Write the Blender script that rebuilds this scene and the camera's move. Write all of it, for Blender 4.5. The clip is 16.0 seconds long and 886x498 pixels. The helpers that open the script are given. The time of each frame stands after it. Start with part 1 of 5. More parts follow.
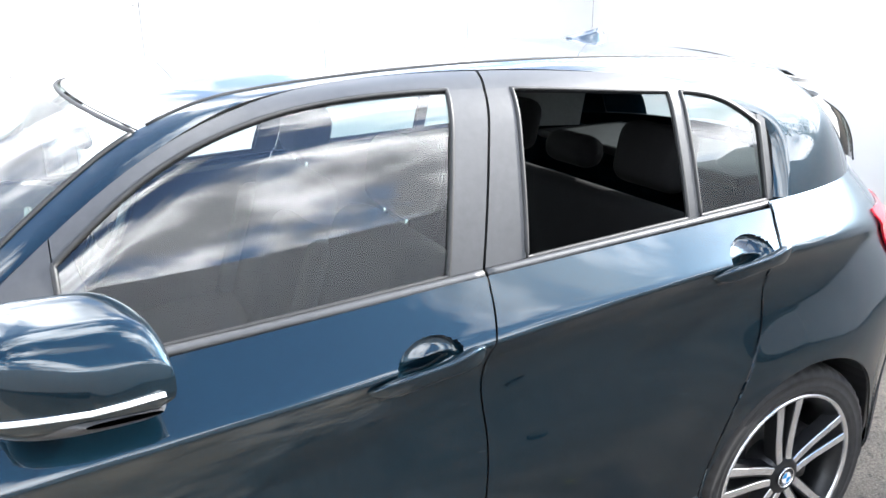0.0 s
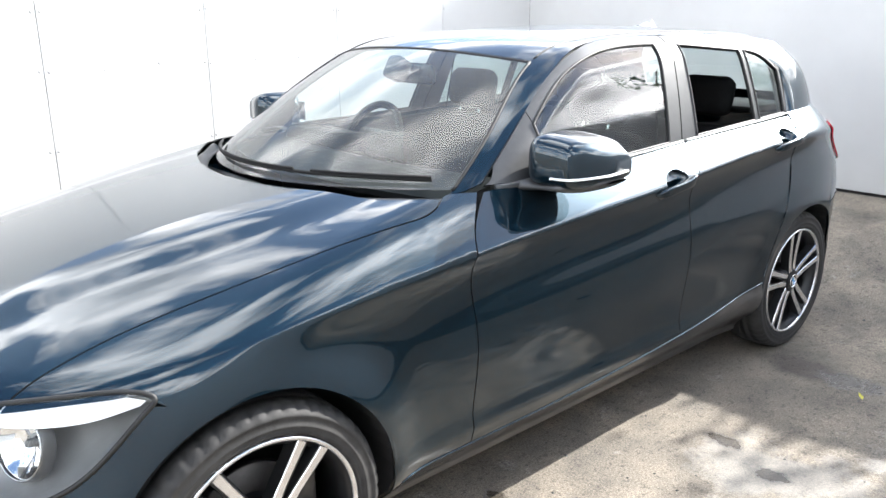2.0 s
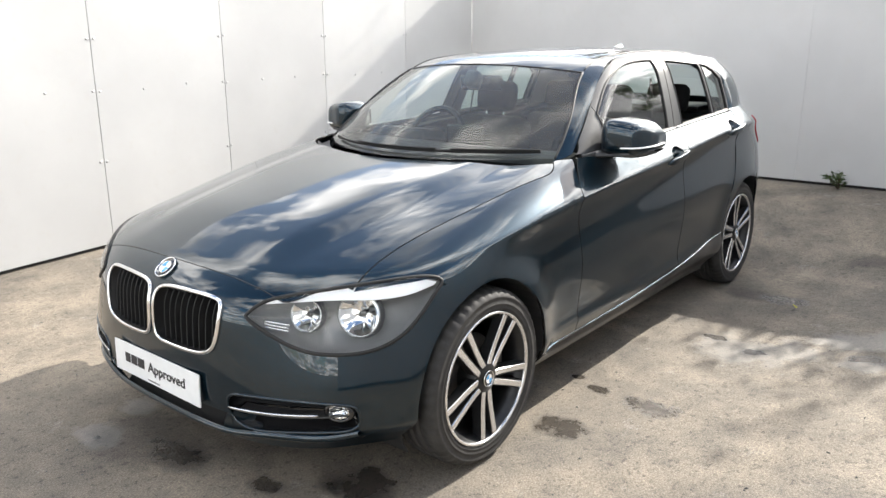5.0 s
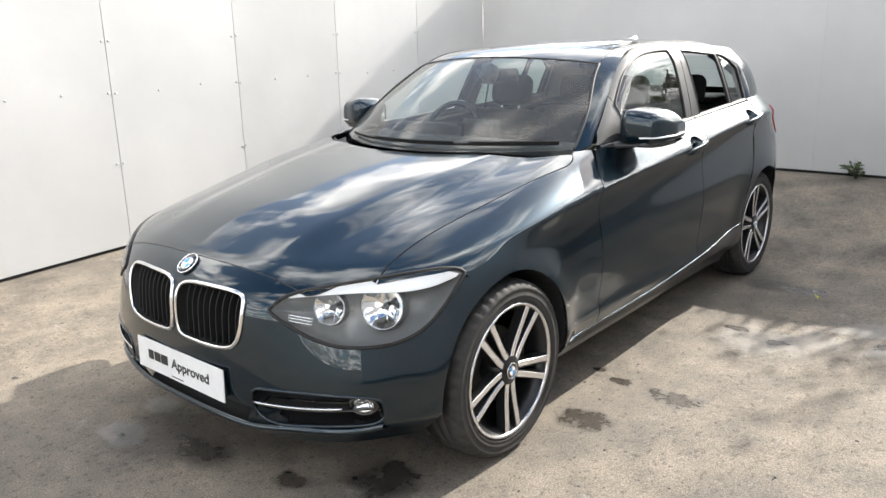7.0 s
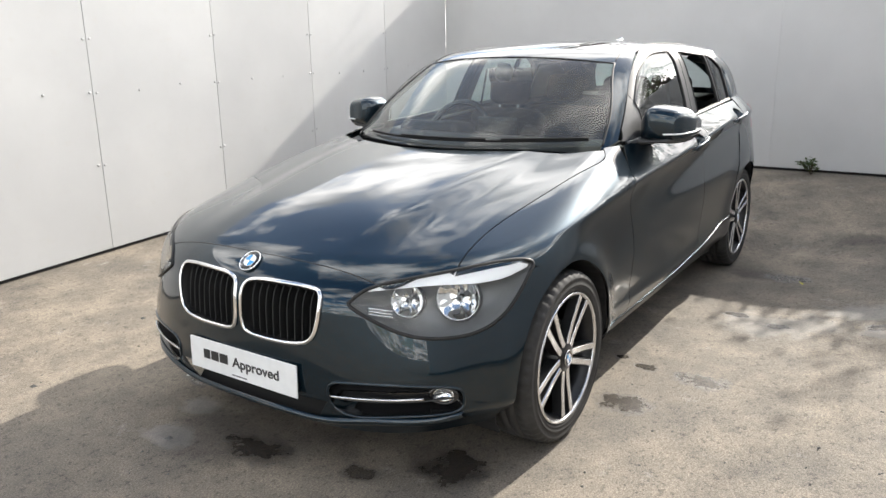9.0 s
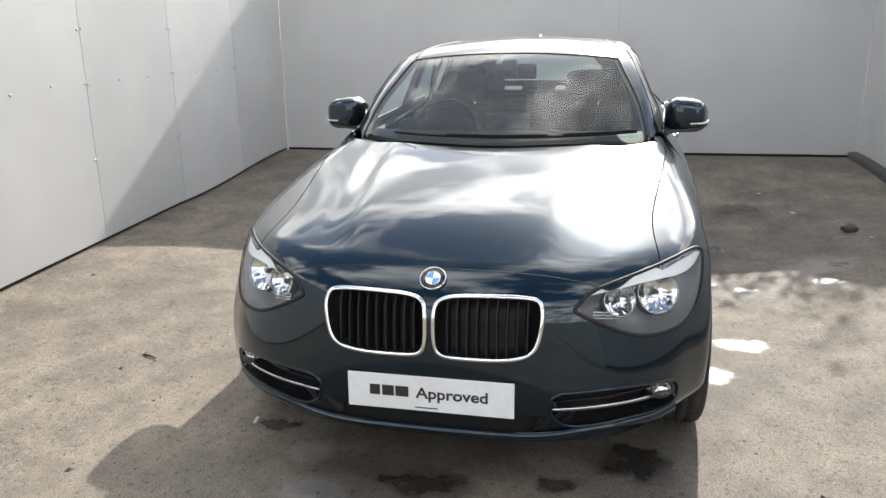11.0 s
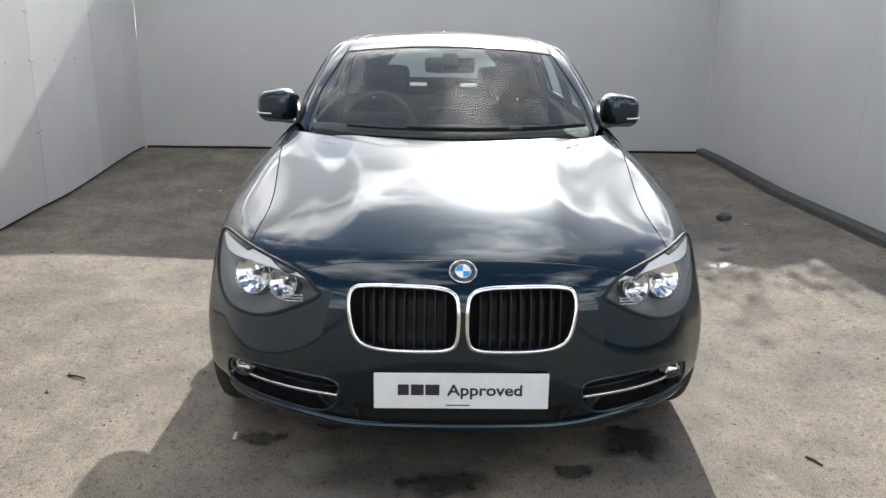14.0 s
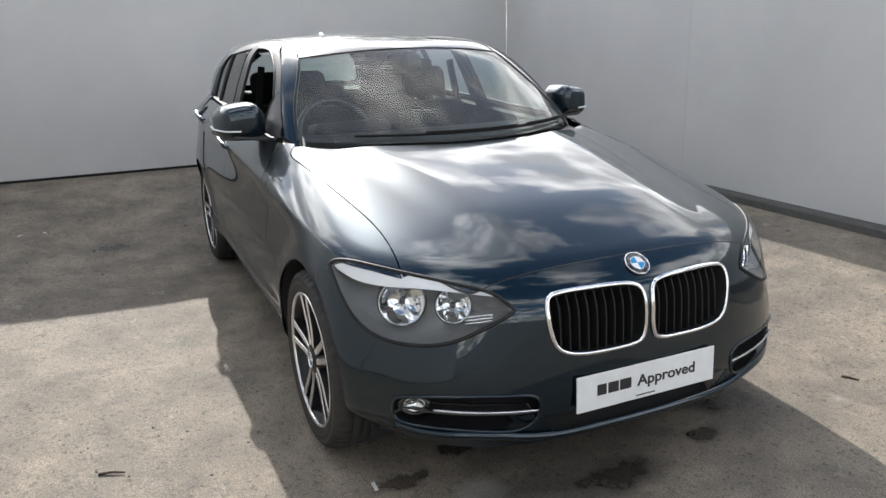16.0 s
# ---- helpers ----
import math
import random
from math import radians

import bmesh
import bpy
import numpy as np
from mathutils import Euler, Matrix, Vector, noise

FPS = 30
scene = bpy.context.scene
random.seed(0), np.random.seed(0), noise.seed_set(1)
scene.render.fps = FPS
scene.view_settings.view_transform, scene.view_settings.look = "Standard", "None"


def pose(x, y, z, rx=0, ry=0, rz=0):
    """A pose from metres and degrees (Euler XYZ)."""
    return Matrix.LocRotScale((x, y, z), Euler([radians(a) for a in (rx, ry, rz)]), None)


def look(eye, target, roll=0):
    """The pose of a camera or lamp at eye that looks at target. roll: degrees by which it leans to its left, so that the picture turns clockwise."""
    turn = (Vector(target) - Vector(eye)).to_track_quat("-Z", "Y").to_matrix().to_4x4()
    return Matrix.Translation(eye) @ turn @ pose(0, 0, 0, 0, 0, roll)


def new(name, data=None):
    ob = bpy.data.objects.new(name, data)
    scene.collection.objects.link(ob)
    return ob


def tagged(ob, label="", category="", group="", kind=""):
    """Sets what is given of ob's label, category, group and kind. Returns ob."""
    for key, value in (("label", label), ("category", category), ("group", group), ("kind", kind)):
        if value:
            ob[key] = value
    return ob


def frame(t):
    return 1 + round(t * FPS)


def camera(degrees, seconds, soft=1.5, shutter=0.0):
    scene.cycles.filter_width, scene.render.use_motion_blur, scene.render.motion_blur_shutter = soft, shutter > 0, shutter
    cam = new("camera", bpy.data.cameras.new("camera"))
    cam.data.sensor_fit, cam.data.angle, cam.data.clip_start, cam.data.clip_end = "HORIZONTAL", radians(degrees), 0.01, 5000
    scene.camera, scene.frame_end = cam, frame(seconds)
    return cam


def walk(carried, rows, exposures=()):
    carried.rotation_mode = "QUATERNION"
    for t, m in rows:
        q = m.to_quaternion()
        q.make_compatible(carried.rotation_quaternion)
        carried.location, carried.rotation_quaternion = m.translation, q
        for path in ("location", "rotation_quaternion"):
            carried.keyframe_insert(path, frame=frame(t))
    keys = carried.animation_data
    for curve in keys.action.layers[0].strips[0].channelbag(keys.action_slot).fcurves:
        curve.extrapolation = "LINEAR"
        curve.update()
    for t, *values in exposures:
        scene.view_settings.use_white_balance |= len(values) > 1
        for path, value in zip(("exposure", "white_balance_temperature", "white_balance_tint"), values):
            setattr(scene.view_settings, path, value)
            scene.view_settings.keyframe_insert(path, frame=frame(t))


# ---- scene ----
cam = camera(60.0, 16.0)
PATH = [
    (0, (1.060, -1.943, 1.513), (1.964, -0.270, 0.895), -0.3),
    (0.5, (0.636, -2.112, 1.478), (1.687, -0.503, 0.925), 0.1),
    (1, (0.216, -2.164, 1.451), (1.384, -0.634, 0.908), 1.4),
    (1.5, (-0.172, -2.266, 1.455), (0.986, -0.735, 0.893), 1.1),
    (2, (-0.652, -2.225, 1.429), (0.624, -0.795, 0.857), -0.0),
    (2.5, (-1.042, -2.248, 1.423), (0.271, -0.852, 0.85), 1.2),
    (3, (-1.422, -2.232, 1.409), (-0.014, -0.914, 0.878), 1.2),
    (3.5, (-1.708, -2.221, 1.412), (-0.249, -0.963, 0.874), 1.2),
    (4, (-1.877, -2.277, 1.422), (-0.399, -1.032, 0.905), 0.7),
    (4.2, (-1.914, -2.276, 1.437), (-0.416, -1.055, 0.922), 0.4),
    (6.5, (-1.995, -2.242, 1.407), (-0.483, -1.041, 0.886), -0.8),
    (7, (-1.992, -2.238, 1.404), (-0.498, -1.012, 0.887), -1.4),
    (7.5, (-1.976, -2.242, 1.41), (-0.497, -0.996, 0.9), -1.8),
    (8, (-1.989, -2.238, 1.41), (-0.528, -0.967, 0.908), -1.9),
    (8.5, (-2.176, -2.122, 1.403), (-0.644, -0.937, 0.904), -2.1),
    (9, (-2.329, -1.902, 1.401), (-0.717, -0.837, 0.886), -1.0),
    (9.5, (-2.492, -1.566, 1.413), (-0.804, -0.633, 0.884), -1.2),
    (10, (-2.739, -1.158, 1.431), (-0.97, -0.394, 0.898), -1.0),
    (10.2, (-2.78, -1.011, 1.435), (-0.981, -0.319, 0.9), -0.9),
    (12.3, (-2.793, -0.027, 1.386), (-0.869, 0.056, 0.849), -1.6),
    (12.5, (-2.789, -0.038, 1.388), (-0.865, 0.040, 0.848), -1.7),
    (13, (-2.782, -0.045, 1.384), (-0.856, 0.022, 0.848), -1.7),
    (13.5, (-2.773, -0.032, 1.385), (-0.846, 0.024, 0.851), -0.2),
    (14, (-2.788, 0.166, 1.378), (-0.861, 0.083, 0.847), 1.0),
    (14.5, (-2.804, 0.462, 1.383), (-0.897, 0.185, 0.848), -0.2),
    (15, (-2.695, 0.727, 1.376), (-0.816, 0.292, 0.844), -1.4),
    (15.5, (-2.561, 1.133, 1.386), (-0.746, 0.486, 0.851), -1.1),
    (16, (-2.365, 1.511, 1.389), (-0.63, 0.674, 0.853), -1.4),
]
walk(cam, [(t, look(eye, target, roll)) for t, eye, target, roll in PATH],
     [(0.0, 3.05, 6050, 10), (0.5, 2.77, 6000, 10), (1.0, 2.74, 6050, 10), (1.5, 2.62, 6150, 10), (2.5, 2.35, 6300, 10), (3.5, 2.05, 6550, 10), (7.0, 1.83, 6600, 10), (10.0, 1.49, 6550, 10), (12.5, 1.24, 6400, 10), (16.0, 1.17, 6350, 10)])

# ---- light ----
SUN = Vector((1, -.16, .61)).normalized()
sun_data = bpy.data.lights.new("sun", "SUN")
sun_data.energy, sun_data.angle, sun_data.color = 2.6, radians(.53), (1, .95, .87)
sun = new("sun", sun_data)
sun.matrix_world = look(SUN * 30, (0, 0, 0))

world = bpy.data.worlds.new("sky")
scene.world = world
world.use_nodes = True
wn, wl = world.node_tree.nodes, world.node_tree.links
wn.clear()
sky = wn.new("ShaderNodeTexSky")
sky.sky_type, sky.sun_disc = "NISHITA", False
sky.sun_elevation, sky.sun_rotation = math.asin(SUN.z), math.atan2(SUN.x, SUN.y)
coord = wn.new("ShaderNodeTexCoord")
apart = wn.new("ShaderNodeSeparateXYZ")
wl.new(coord.outputs["Generated"], apart.inputs[0])
high = wn.new("ShaderNodeMath")
high.operation, high.inputs[1].default_value = "ADD", .22
wl.new(apart.outputs["Z"], high.inputs[0])
flat = wn.new("ShaderNodeVectorMath")
flat.operation = "DIVIDE"
wl.new(coord.outputs["Generated"], flat.inputs[0])
join = wn.new("ShaderNodeCombineXYZ")
for i in range(3):
    wl.new(high.outputs[0], join.inputs[i])
wl.new(join.outputs[0], flat.inputs[1])
puff = wn.new("ShaderNodeTexNoise")
puff.inputs["Scale"].default_value, puff.inputs["Detail"].default_value, puff.inputs["Roughness"].default_value = 2.3, 9, .56
puff.inputs["Distortion"].default_value = 0
drift = wn.new("ShaderNodeVectorMath")          # where the clouds have drifted to
drift.operation, drift.inputs[1].default_value = "ADD", (18.63, -22.57, 0)
wl.new(flat.outputs[0], drift.inputs[0])
wl.new(drift.outputs[0], puff.inputs["Vector"])
ramp = wn.new("ShaderNodeValToRGB")
ramp.color_ramp.elements[0].position, ramp.color_ramp.elements[1].position = .44, .535
thin = wn.new("ShaderNodeMapRange")
thin.inputs["From Min"].default_value, thin.inputs["From Max"].default_value = .52, .80
thin.inputs["To Min"].default_value, thin.inputs["To Max"].default_value = -.034, .085
wl.new(apart.outputs["Z"], thin.inputs[0])
less = wn.new("ShaderNodeMath")
less.operation = "SUBTRACT"
wl.new(puff.outputs["Fac"], less.inputs[0])
wl.new(thin.outputs[0], less.inputs[1])
wl.new(less.outputs[0], ramp.inputs[0])
shade = wn.new("ShaderNodeTexNoise")
shade.inputs["Scale"].default_value, shade.inputs["Detail"].default_value = 3.4, 6
wl.new(drift.outputs[0], shade.inputs["Vector"])
cloud = wn.new("ShaderNodeValToRGB")
cloud.color_ramp.elements[0].position, cloud.color_ramp.elements[1].position = .40, .62
cloud.color_ramp.elements[0].color, cloud.color_ramp.elements[1].color = (5.5, 5.5, 5.55, 1), (24, 23.5, 22.8, 1)
wl.new(shade.outputs["Fac"], cloud.inputs[0])
# clouds towards the sun are brighter than those away from it
toward = wn.new("ShaderNodeVectorMath")
toward.operation = "DOT_PRODUCT"
toward.inputs[1].default_value = SUN
wl.new(coord.outputs["Generated"], toward.inputs[0])
glow = wn.new("ShaderNodeMapRange")
glow.inputs["From Min"].default_value, glow.inputs["From Max"].default_value = .70, 1.0
glow.inputs["To Min"].default_value, glow.inputs["To Max"].default_value = .82, 1.48
wl.new(toward.outputs["Value"], glow.inputs[0])
lit = wn.new("ShaderNodeMixRGB")
lit.blend_type, lit.inputs[0].default_value = "MULTIPLY", 1
wl.new(cloud.outputs[0], lit.inputs[1])
wl.new(glow.outputs[0], lit.inputs[2])
mix = wn.new("ShaderNodeMixRGB")
wl.new(ramp.outputs[0], mix.inputs[0])
wl.new(sky.outputs[0], mix.inputs[1])
wl.new(lit.outputs[0], mix.inputs[2])
back = wn.new("ShaderNodeBackground")
back.inputs["Strength"].default_value = .079
wl.new(mix.outputs[0], back.inputs["Color"])
wout = wn.new("ShaderNodeOutputWorld")
wl.new(back.outputs[0], wout.inputs[0])


# ---- materials ----
def material(name, color, rough=.5, metal=0.0, coat=0.0, coat_rough=.03, spec=.5):
    m = bpy.data.materials.new(name)
    m.use_nodes = True
    b = m.node_tree.nodes["Principled BSDF"]
    b.inputs["Base Color"].default_value = (*color, 1)
    b.inputs["Roughness"].default_value, b.inputs["Metallic"].default_value = rough, metal
    b.inputs["Coat Weight"].default_value, b.inputs["Coat Roughness"].default_value = coat, coat_rough
    b.inputs["Specular IOR Level"].default_value = spec
    return m, m.node_tree.nodes, m.node_tree.links, b


def noise_tex(n, l, scale, detail=4, rough=.55, source=None):
    t = n.new("ShaderNodeTexNoise")
    t.inputs["Scale"].default_value, t.inputs["Detail"].default_value, t.inputs["Roughness"].default_value = scale, detail, rough
    c = source or n.new("ShaderNodeTexCoord").outputs["Object"]
    l.new(c, t.inputs["Vector"])
    return t.outputs["Fac"]


def ramp_of(n, l, fac, stops):
    r = n.new("ShaderNodeValToRGB")
    e = r.color_ramp.elements
    e[0].position, e[0].color = stops[0][0], (*stops[0][1], 1)
    e[1].position, e[1].color = stops[-1][0], (*stops[-1][1], 1)
    for p, c in stops[1:-1]:
        x = e.new(p)
        x.color = (*c, 1)
    l.new(fac, r.inputs[0])
    return r.outputs[0]


def mixed(n, l, fac, a, b, how="MIX"):
    m = n.new("ShaderNodeMixRGB")
    m.blend_type = how
    for v, s in ((fac, 0), (a, 1), (b, 2)):
        if isinstance(v, (int, float)):
            m.inputs[s].default_value = v
        elif isinstance(v, tuple):
            m.inputs[s].default_value = (*v, 1)
        else:
            l.new(v, m.inputs[s])
    return m.outputs[0]


def bump_of(n, l, b, height, strength, distance=.01):
    u = n.new("ShaderNodeBump")
    u.inputs["Strength"].default_value, u.inputs["Distance"].default_value = strength, distance
    l.new(height, u.inputs["Height"])
    l.new(u.outputs[0], b.inputs["Normal"])


def plain(name, color, rough, metal=0.0, vary=.12, scale=40, coat=0.0, bump=0.0):
    """A surface whose colour and gloss vary a little at two scales."""
    m, n, l, b = material(name, color, rough, metal, coat)
    f = mixed(n, l, .5, noise_tex(n, l, scale, 5), noise_tex(n, l, scale * .12, 3))
    lo, hi = tuple(c * (1 - vary) for c in color), tuple(min(1, c * (1 + vary)) for c in color)
    l.new(ramp_of(n, l, f, [(.35, lo), (.65, hi)]), b.inputs["Base Color"])
    r = n.new("ShaderNodeMapRange")
    r.inputs["To Min"].default_value, r.inputs["To Max"].default_value = rough * .85, min(1, rough * 1.2)
    l.new(f, r.inputs[0])
    l.new(r.outputs[0], b.inputs["Roughness"])
    if bump:
        bump_of(n, l, b, noise_tex(n, l, scale * 3, 4), bump, .002)
    return m


def paint_material():
    m, n, l, b = material("midnight_blue_metallic_paint", (.0040, .0165, .0272), .30, .75, 1.0, .012, 0.0)
    b.inputs["Coat IOR"].default_value = 1.56
    fleck = noise_tex(n, l, 2600, 2)
    l.new(ramp_of(n, l, fleck, [(.35, (.0020, .0084, .0138)), (.65, (.0060, .0246, .0406))]), b.inputs["Base Color"])
    haze = noise_tex(n, l, 9, 6)
    r = n.new("ShaderNodeMapRange")
    r.inputs["From Min"].default_value, r.inputs["From Max"].default_value = .4, .8
    r.inputs["To Min"].default_value, r.inputs["To Max"].default_value = .010, .030
    l.new(haze, r.inputs[0])
    l.new(r.outputs[0], b.inputs["Coat Roughness"])
    return m


def glass_material(name, tint, gloss, haze=0.0):
    """Clear sheet glass: it mirrors little when faced and much at a flat angle; a thin pale film can imitate a veil of
    reflected sky.
    """
    m = bpy.data.materials.new(name)
    m.use_nodes = True
    n, l = m.node_tree.nodes, m.node_tree.links
    n.clear()
    out, mx = n.new("ShaderNodeOutputMaterial"), n.new("ShaderNodeMixShader")
    tr, gl, lw = n.new("ShaderNodeBsdfTransparent"), n.new("ShaderNodeBsdfGlossy"), n.new("ShaderNodeLayerWeight")
    tr.inputs[0].default_value, gl.inputs["Roughness"].default_value, lw.inputs["Blend"].default_value = (*tint, 1), .004, .5
    pw, ma = n.new("ShaderNodeMath"), n.new("ShaderNodeMath")
    pw.operation, pw.inputs[1].default_value = "POWER", 5
    ma.operation, ma.inputs[1].default_value, ma.inputs[2].default_value = "MULTIPLY_ADD", 1 - gloss, gloss
    l.new(lw.outputs["Facing"], pw.inputs[0])
    l.new(pw.outputs[0], ma.inputs[0])
    l.new(ma.outputs[0], mx.inputs[0])
    l.new(tr.outputs[0], mx.inputs[1])
    l.new(gl.outputs[0], mx.inputs[2])
    if haze:
        film, over, amount = n.new("ShaderNodeBsdfDiffuse"), n.new("ShaderNodeMixShader"), n.new("ShaderNodeMapRange")
        film.inputs[0].default_value = (.60, .59, .57, 1)
        amount.inputs["From Min"].default_value, amount.inputs["From Max"].default_value = .35, .65
        amount.inputs["To Min"].default_value, amount.inputs["To Max"].default_value = haze * .75, haze * 1.3
        l.new(noise_tex(n, l, 2.4, 5, .6), amount.inputs[0])
        l.new(amount.outputs[0], over.inputs[0])
        l.new(mx.outputs[0], over.inputs[1])
        l.new(film.outputs[0], over.inputs[2])
        mx = over
    l.new(mx.outputs[0], out.inputs[0])
    return m


PAINT = paint_material()
GLASS = glass_material("green_tinted_glass", (.76, .85, .83), .105)
# the windscreen's pale film imitates bright sky reflected in it
SCREEN = glass_material("hazy_windscreen_glass", (.75, .86, .82), .055, .085)
CLEAR = glass_material("clear_lamp_cover", (.95, .96, .96), .03)
DUSTY = plain("dusty_dark_paint", (.034, .033, .033), .34, .1, .35, 24, .4)
TRIM = plain("satin_black_window_trim", (.040, .041, .043), .38, 0, .15, 60)
GLOSS_BLACK = plain("gloss_black_plastic", (.010, .010, .011), .14, 0, .2, 30, .5)
PLASTIC = plain("textured_black_plastic", (.022, .022, .023), .5, 0, .2, 120, 0, .2)
RUBBER = plain("tyre_rubber", (.030, .029, .028), .72, 0, .45, 34, 0, .5)
WIPER = plain("matt_wiper_rubber", (.005, .005, .005), .95, 0, .2, 60)
SEAL = plain("black_rubber_seal", (.006, .006, .006), .55, 0, .2, 60)
CHROME = plain("chrome", (.86, .87, .88), .07, 1, .04, 40)
SATIN = plain("satin_aluminium", (.62, .63, .64), .24, 1, .06, 60)
BRIGHT = plain("machined_alloy", (.78, .78, .79), .20, .9, .05, 30)
DARK_ALLOY = plain("dark_grey_alloy", (.034, .035, .037), .35, .7, .15, 50)
IRON = plain("cast_iron_disc", (.10, .095, .09), .5, .8, .2, 60)
HOUSING = plain("grey_lamp_housing", (.25, .253, .257), .34, .3, .15, 30)
REFLECTOR = plain("silver_reflector", (.88, .89, .90), .09, 1, .03, 40)
RED = plain("red_tail_lamp", (.55, .012, .03), .12, 0, .2, 60, 1.0)
FABRIC = plain("anthracite_cloth", (.0075, .0072, .0078), .9, 0, .25, 160, 0, .4)
DASH = plain("dark_dashboard_plastic", (.011, .011, .012), .6, 0, .2, 120, 0, .2)
for cloth in (FABRIC, DASH):
    cloth.node_tree.nodes["Principled BSDF"].inputs["Specular IOR Level"].default_value = .15
LINING = plain("grey_headlining", (.16, .16, .155), .9, 0, .1, 80)
WHITE_PLATE = plain("white_number_plate", (.74, .75, .75), .3, 0, .05, 30)
INK = plain("black_print", (.02, .02, .022), .45, 0, .1, 60)
ROUNDEL_BLUE = plain("enamel_blue", (.05, .30, .62), .2, 0, .05, 60, .5)
ROUNDEL_WHITE = plain("enamel_white", (.85, .86, .87), .2, 0, .03, 60, .5)


def wall_material():
    m, n, l, b = material("white_painted_board", (.74, .74, .72), .5)
    big, fine = noise_tex(n, l, 1.1, 5), noise_tex(n, l, 14, 6)
    c = ramp_of(n, l, big, [(.3, (.505, .508, .505)), (.7, (.585, .587, .58))])
    c = mixed(n, l, ramp_of(n, l, fine, [(.58, (0, 0, 0)), (.72, (.22, .22, .22))]), c, (.52, .50, .46))
    info = n.new("ShaderNodeObjectInfo")
    tone = n.new("ShaderNodeMapRange")
    tone.inputs["To Min"].default_value, tone.inputs["To Max"].default_value = .94, 1.04
    l.new(info.outputs["Random"], tone.inputs[0])
    c = mixed(n, l, 1.0, c, tone.outputs[0], "MULTIPLY")
    l.new(c, b.inputs["Base Color"])
    bump_of(n, l, b, mixed(n, l, .06, noise_tex(n, l, 1.6, 2), noise_tex(n, l, 60, 3)), .22, .010)
    return m


def ground_material():
    m, n, l, b = material("worn_concrete", (.3, .28, .25), .85)
    co = n.new("ShaderNodeTexCoord").outputs["Object"]
    big, mid, grit = noise_tex(n, l, .55, 6, .6, co), noise_tex(n, l, 3.2, 9, .68, co), noise_tex(n, l, 150, 4, .7, co)
    pit, cloud_ = noise_tex(n, l, 42, 5, .6, co), noise_tex(n, l, 1.5, 8, .7, co)
    c = ramp_of(n, l, mid, [(.32, (.135, .118, .097)), (.5, (.220, .188, .148)), (.70, (.315, .267, .205))])
    c = mixed(n, l, ramp_of(n, l, big, [(.45, (0, 0, 0)), (.62, (.38, .38, .38))]), c, (.085, .081, .074))
    c = mixed(n, l, ramp_of(n, l, cloud_, [(.50, (0, 0, 0)), (.62, (.42, .42, .42))]), c, mixed(n, l, 1.0, c, (.50, .50, .51), "MULTIPLY"))
    c = mixed(n, l, ramp_of(n, l, noise_tex(n, l, 5.5, 8, .72, co), [(.60, (0, 0, 0)), (.70, (.6, .6, .6))]), c, (.34, .325, .295))
    c = mixed(n, l, ramp_of(n, l, pit, [(.36, (.7, .7, .7)), (.44, (0, 0, 0))]), c, mixed(n, l, 1.0, c, (.4, .4, .4), "MULTIPLY"))
    c = mixed(n, l, .55, c, ramp_of(n, l, grit, [(.34, (.25, .25, .25)), (.50, (.92, .92, .92)), (.66, (1.9, 1.86, 1.78))]), "MULTIPLY")
    # pale dried crust in places, and pale colour for sky mirrored in wet ground
    dry = spread(n, l, co, CRUST_SHEEN, 5, 2.6)
    c = mixed(n, l, dry, c, mixed(n, l, .38, c, (.36, .35, .33)))
    damp = spread(n, l, co, DAMP, 5, 1.3)
    c = mixed(n, l, damp, c, mixed(n, l, 1.0, c, (.58, .58, .60), "MULTIPLY"))
    mask = spread(n, l, co, SPOTS, 11, 2.4)
    l.new(mixed(n, l, mask, c, mixed(n, l, 1.0, c, (.40, .40, .41), "MULTIPLY")), b.inputs["Base Color"])
    gl = n.new("ShaderNodeMapRange")
    gl.inputs["To Min"].default_value, gl.inputs["To Max"].default_value = .80, .26
    l.new(mask, gl.inputs[0])
    l.new(gl.outputs[0], b.inputs["Roughness"])
    # standing water lies smooth
    bump_of(n, l, b, mixed(n, l, mask, mixed(n, l, .35, mixed(n, l, .5, grit, pit), mid), mixed(n, l, .3, (.42, .42, .42), grit)), .6, .010)
    return m


def spread(n, l, co, spots, scale, rough):
    """A mask of ragged patches round the spots given."""
    near = None
    for x, y, r, long in spots:
        mp = n.new("ShaderNodeMapping")
        mp.inputs["Location"].default_value = (-x / r, -y / (r * long), 0)
        mp.inputs["Scale"].default_value = (1 / r, 1 / (r * long), 0)
        l.new(co, mp.inputs["Vector"])
        length = n.new("ShaderNodeVectorMath")
        length.operation = "LENGTH"
        l.new(mp.outputs[0], length.inputs[0])
        near = length.outputs["Value"] if near is None else smaller(n, l, near, length.outputs["Value"])
    rag = n.new("ShaderNodeMath")
    rag.operation = "MULTIPLY_ADD"
    rag.inputs[1].default_value = rough
    l.new(noise_tex(n, l, scale, 8, .7, co), rag.inputs[0])
    rag2 = n.new("ShaderNodeMath")
    rag2.operation, rag2.inputs[1].default_value = "SUBTRACT", rough / 2
    l.new(near, rag.inputs[2])
    l.new(rag.outputs[0], rag2.inputs[0])
    mask = n.new("ShaderNodeMapRange")
    mask.inputs["From Min"].default_value, mask.inputs["From Max"].default_value = 1.0, .62
    l.new(rag2.outputs[0], mask.inputs[0])
    return mask.outputs[0]


def smaller(n, l, a, b):
    m = n.new("ShaderNodeMath")
    m.operation = "MINIMUM"
    l.new(a, m.inputs[0])
    l.new(b, m.inputs[1])
    return m.outputs[0]


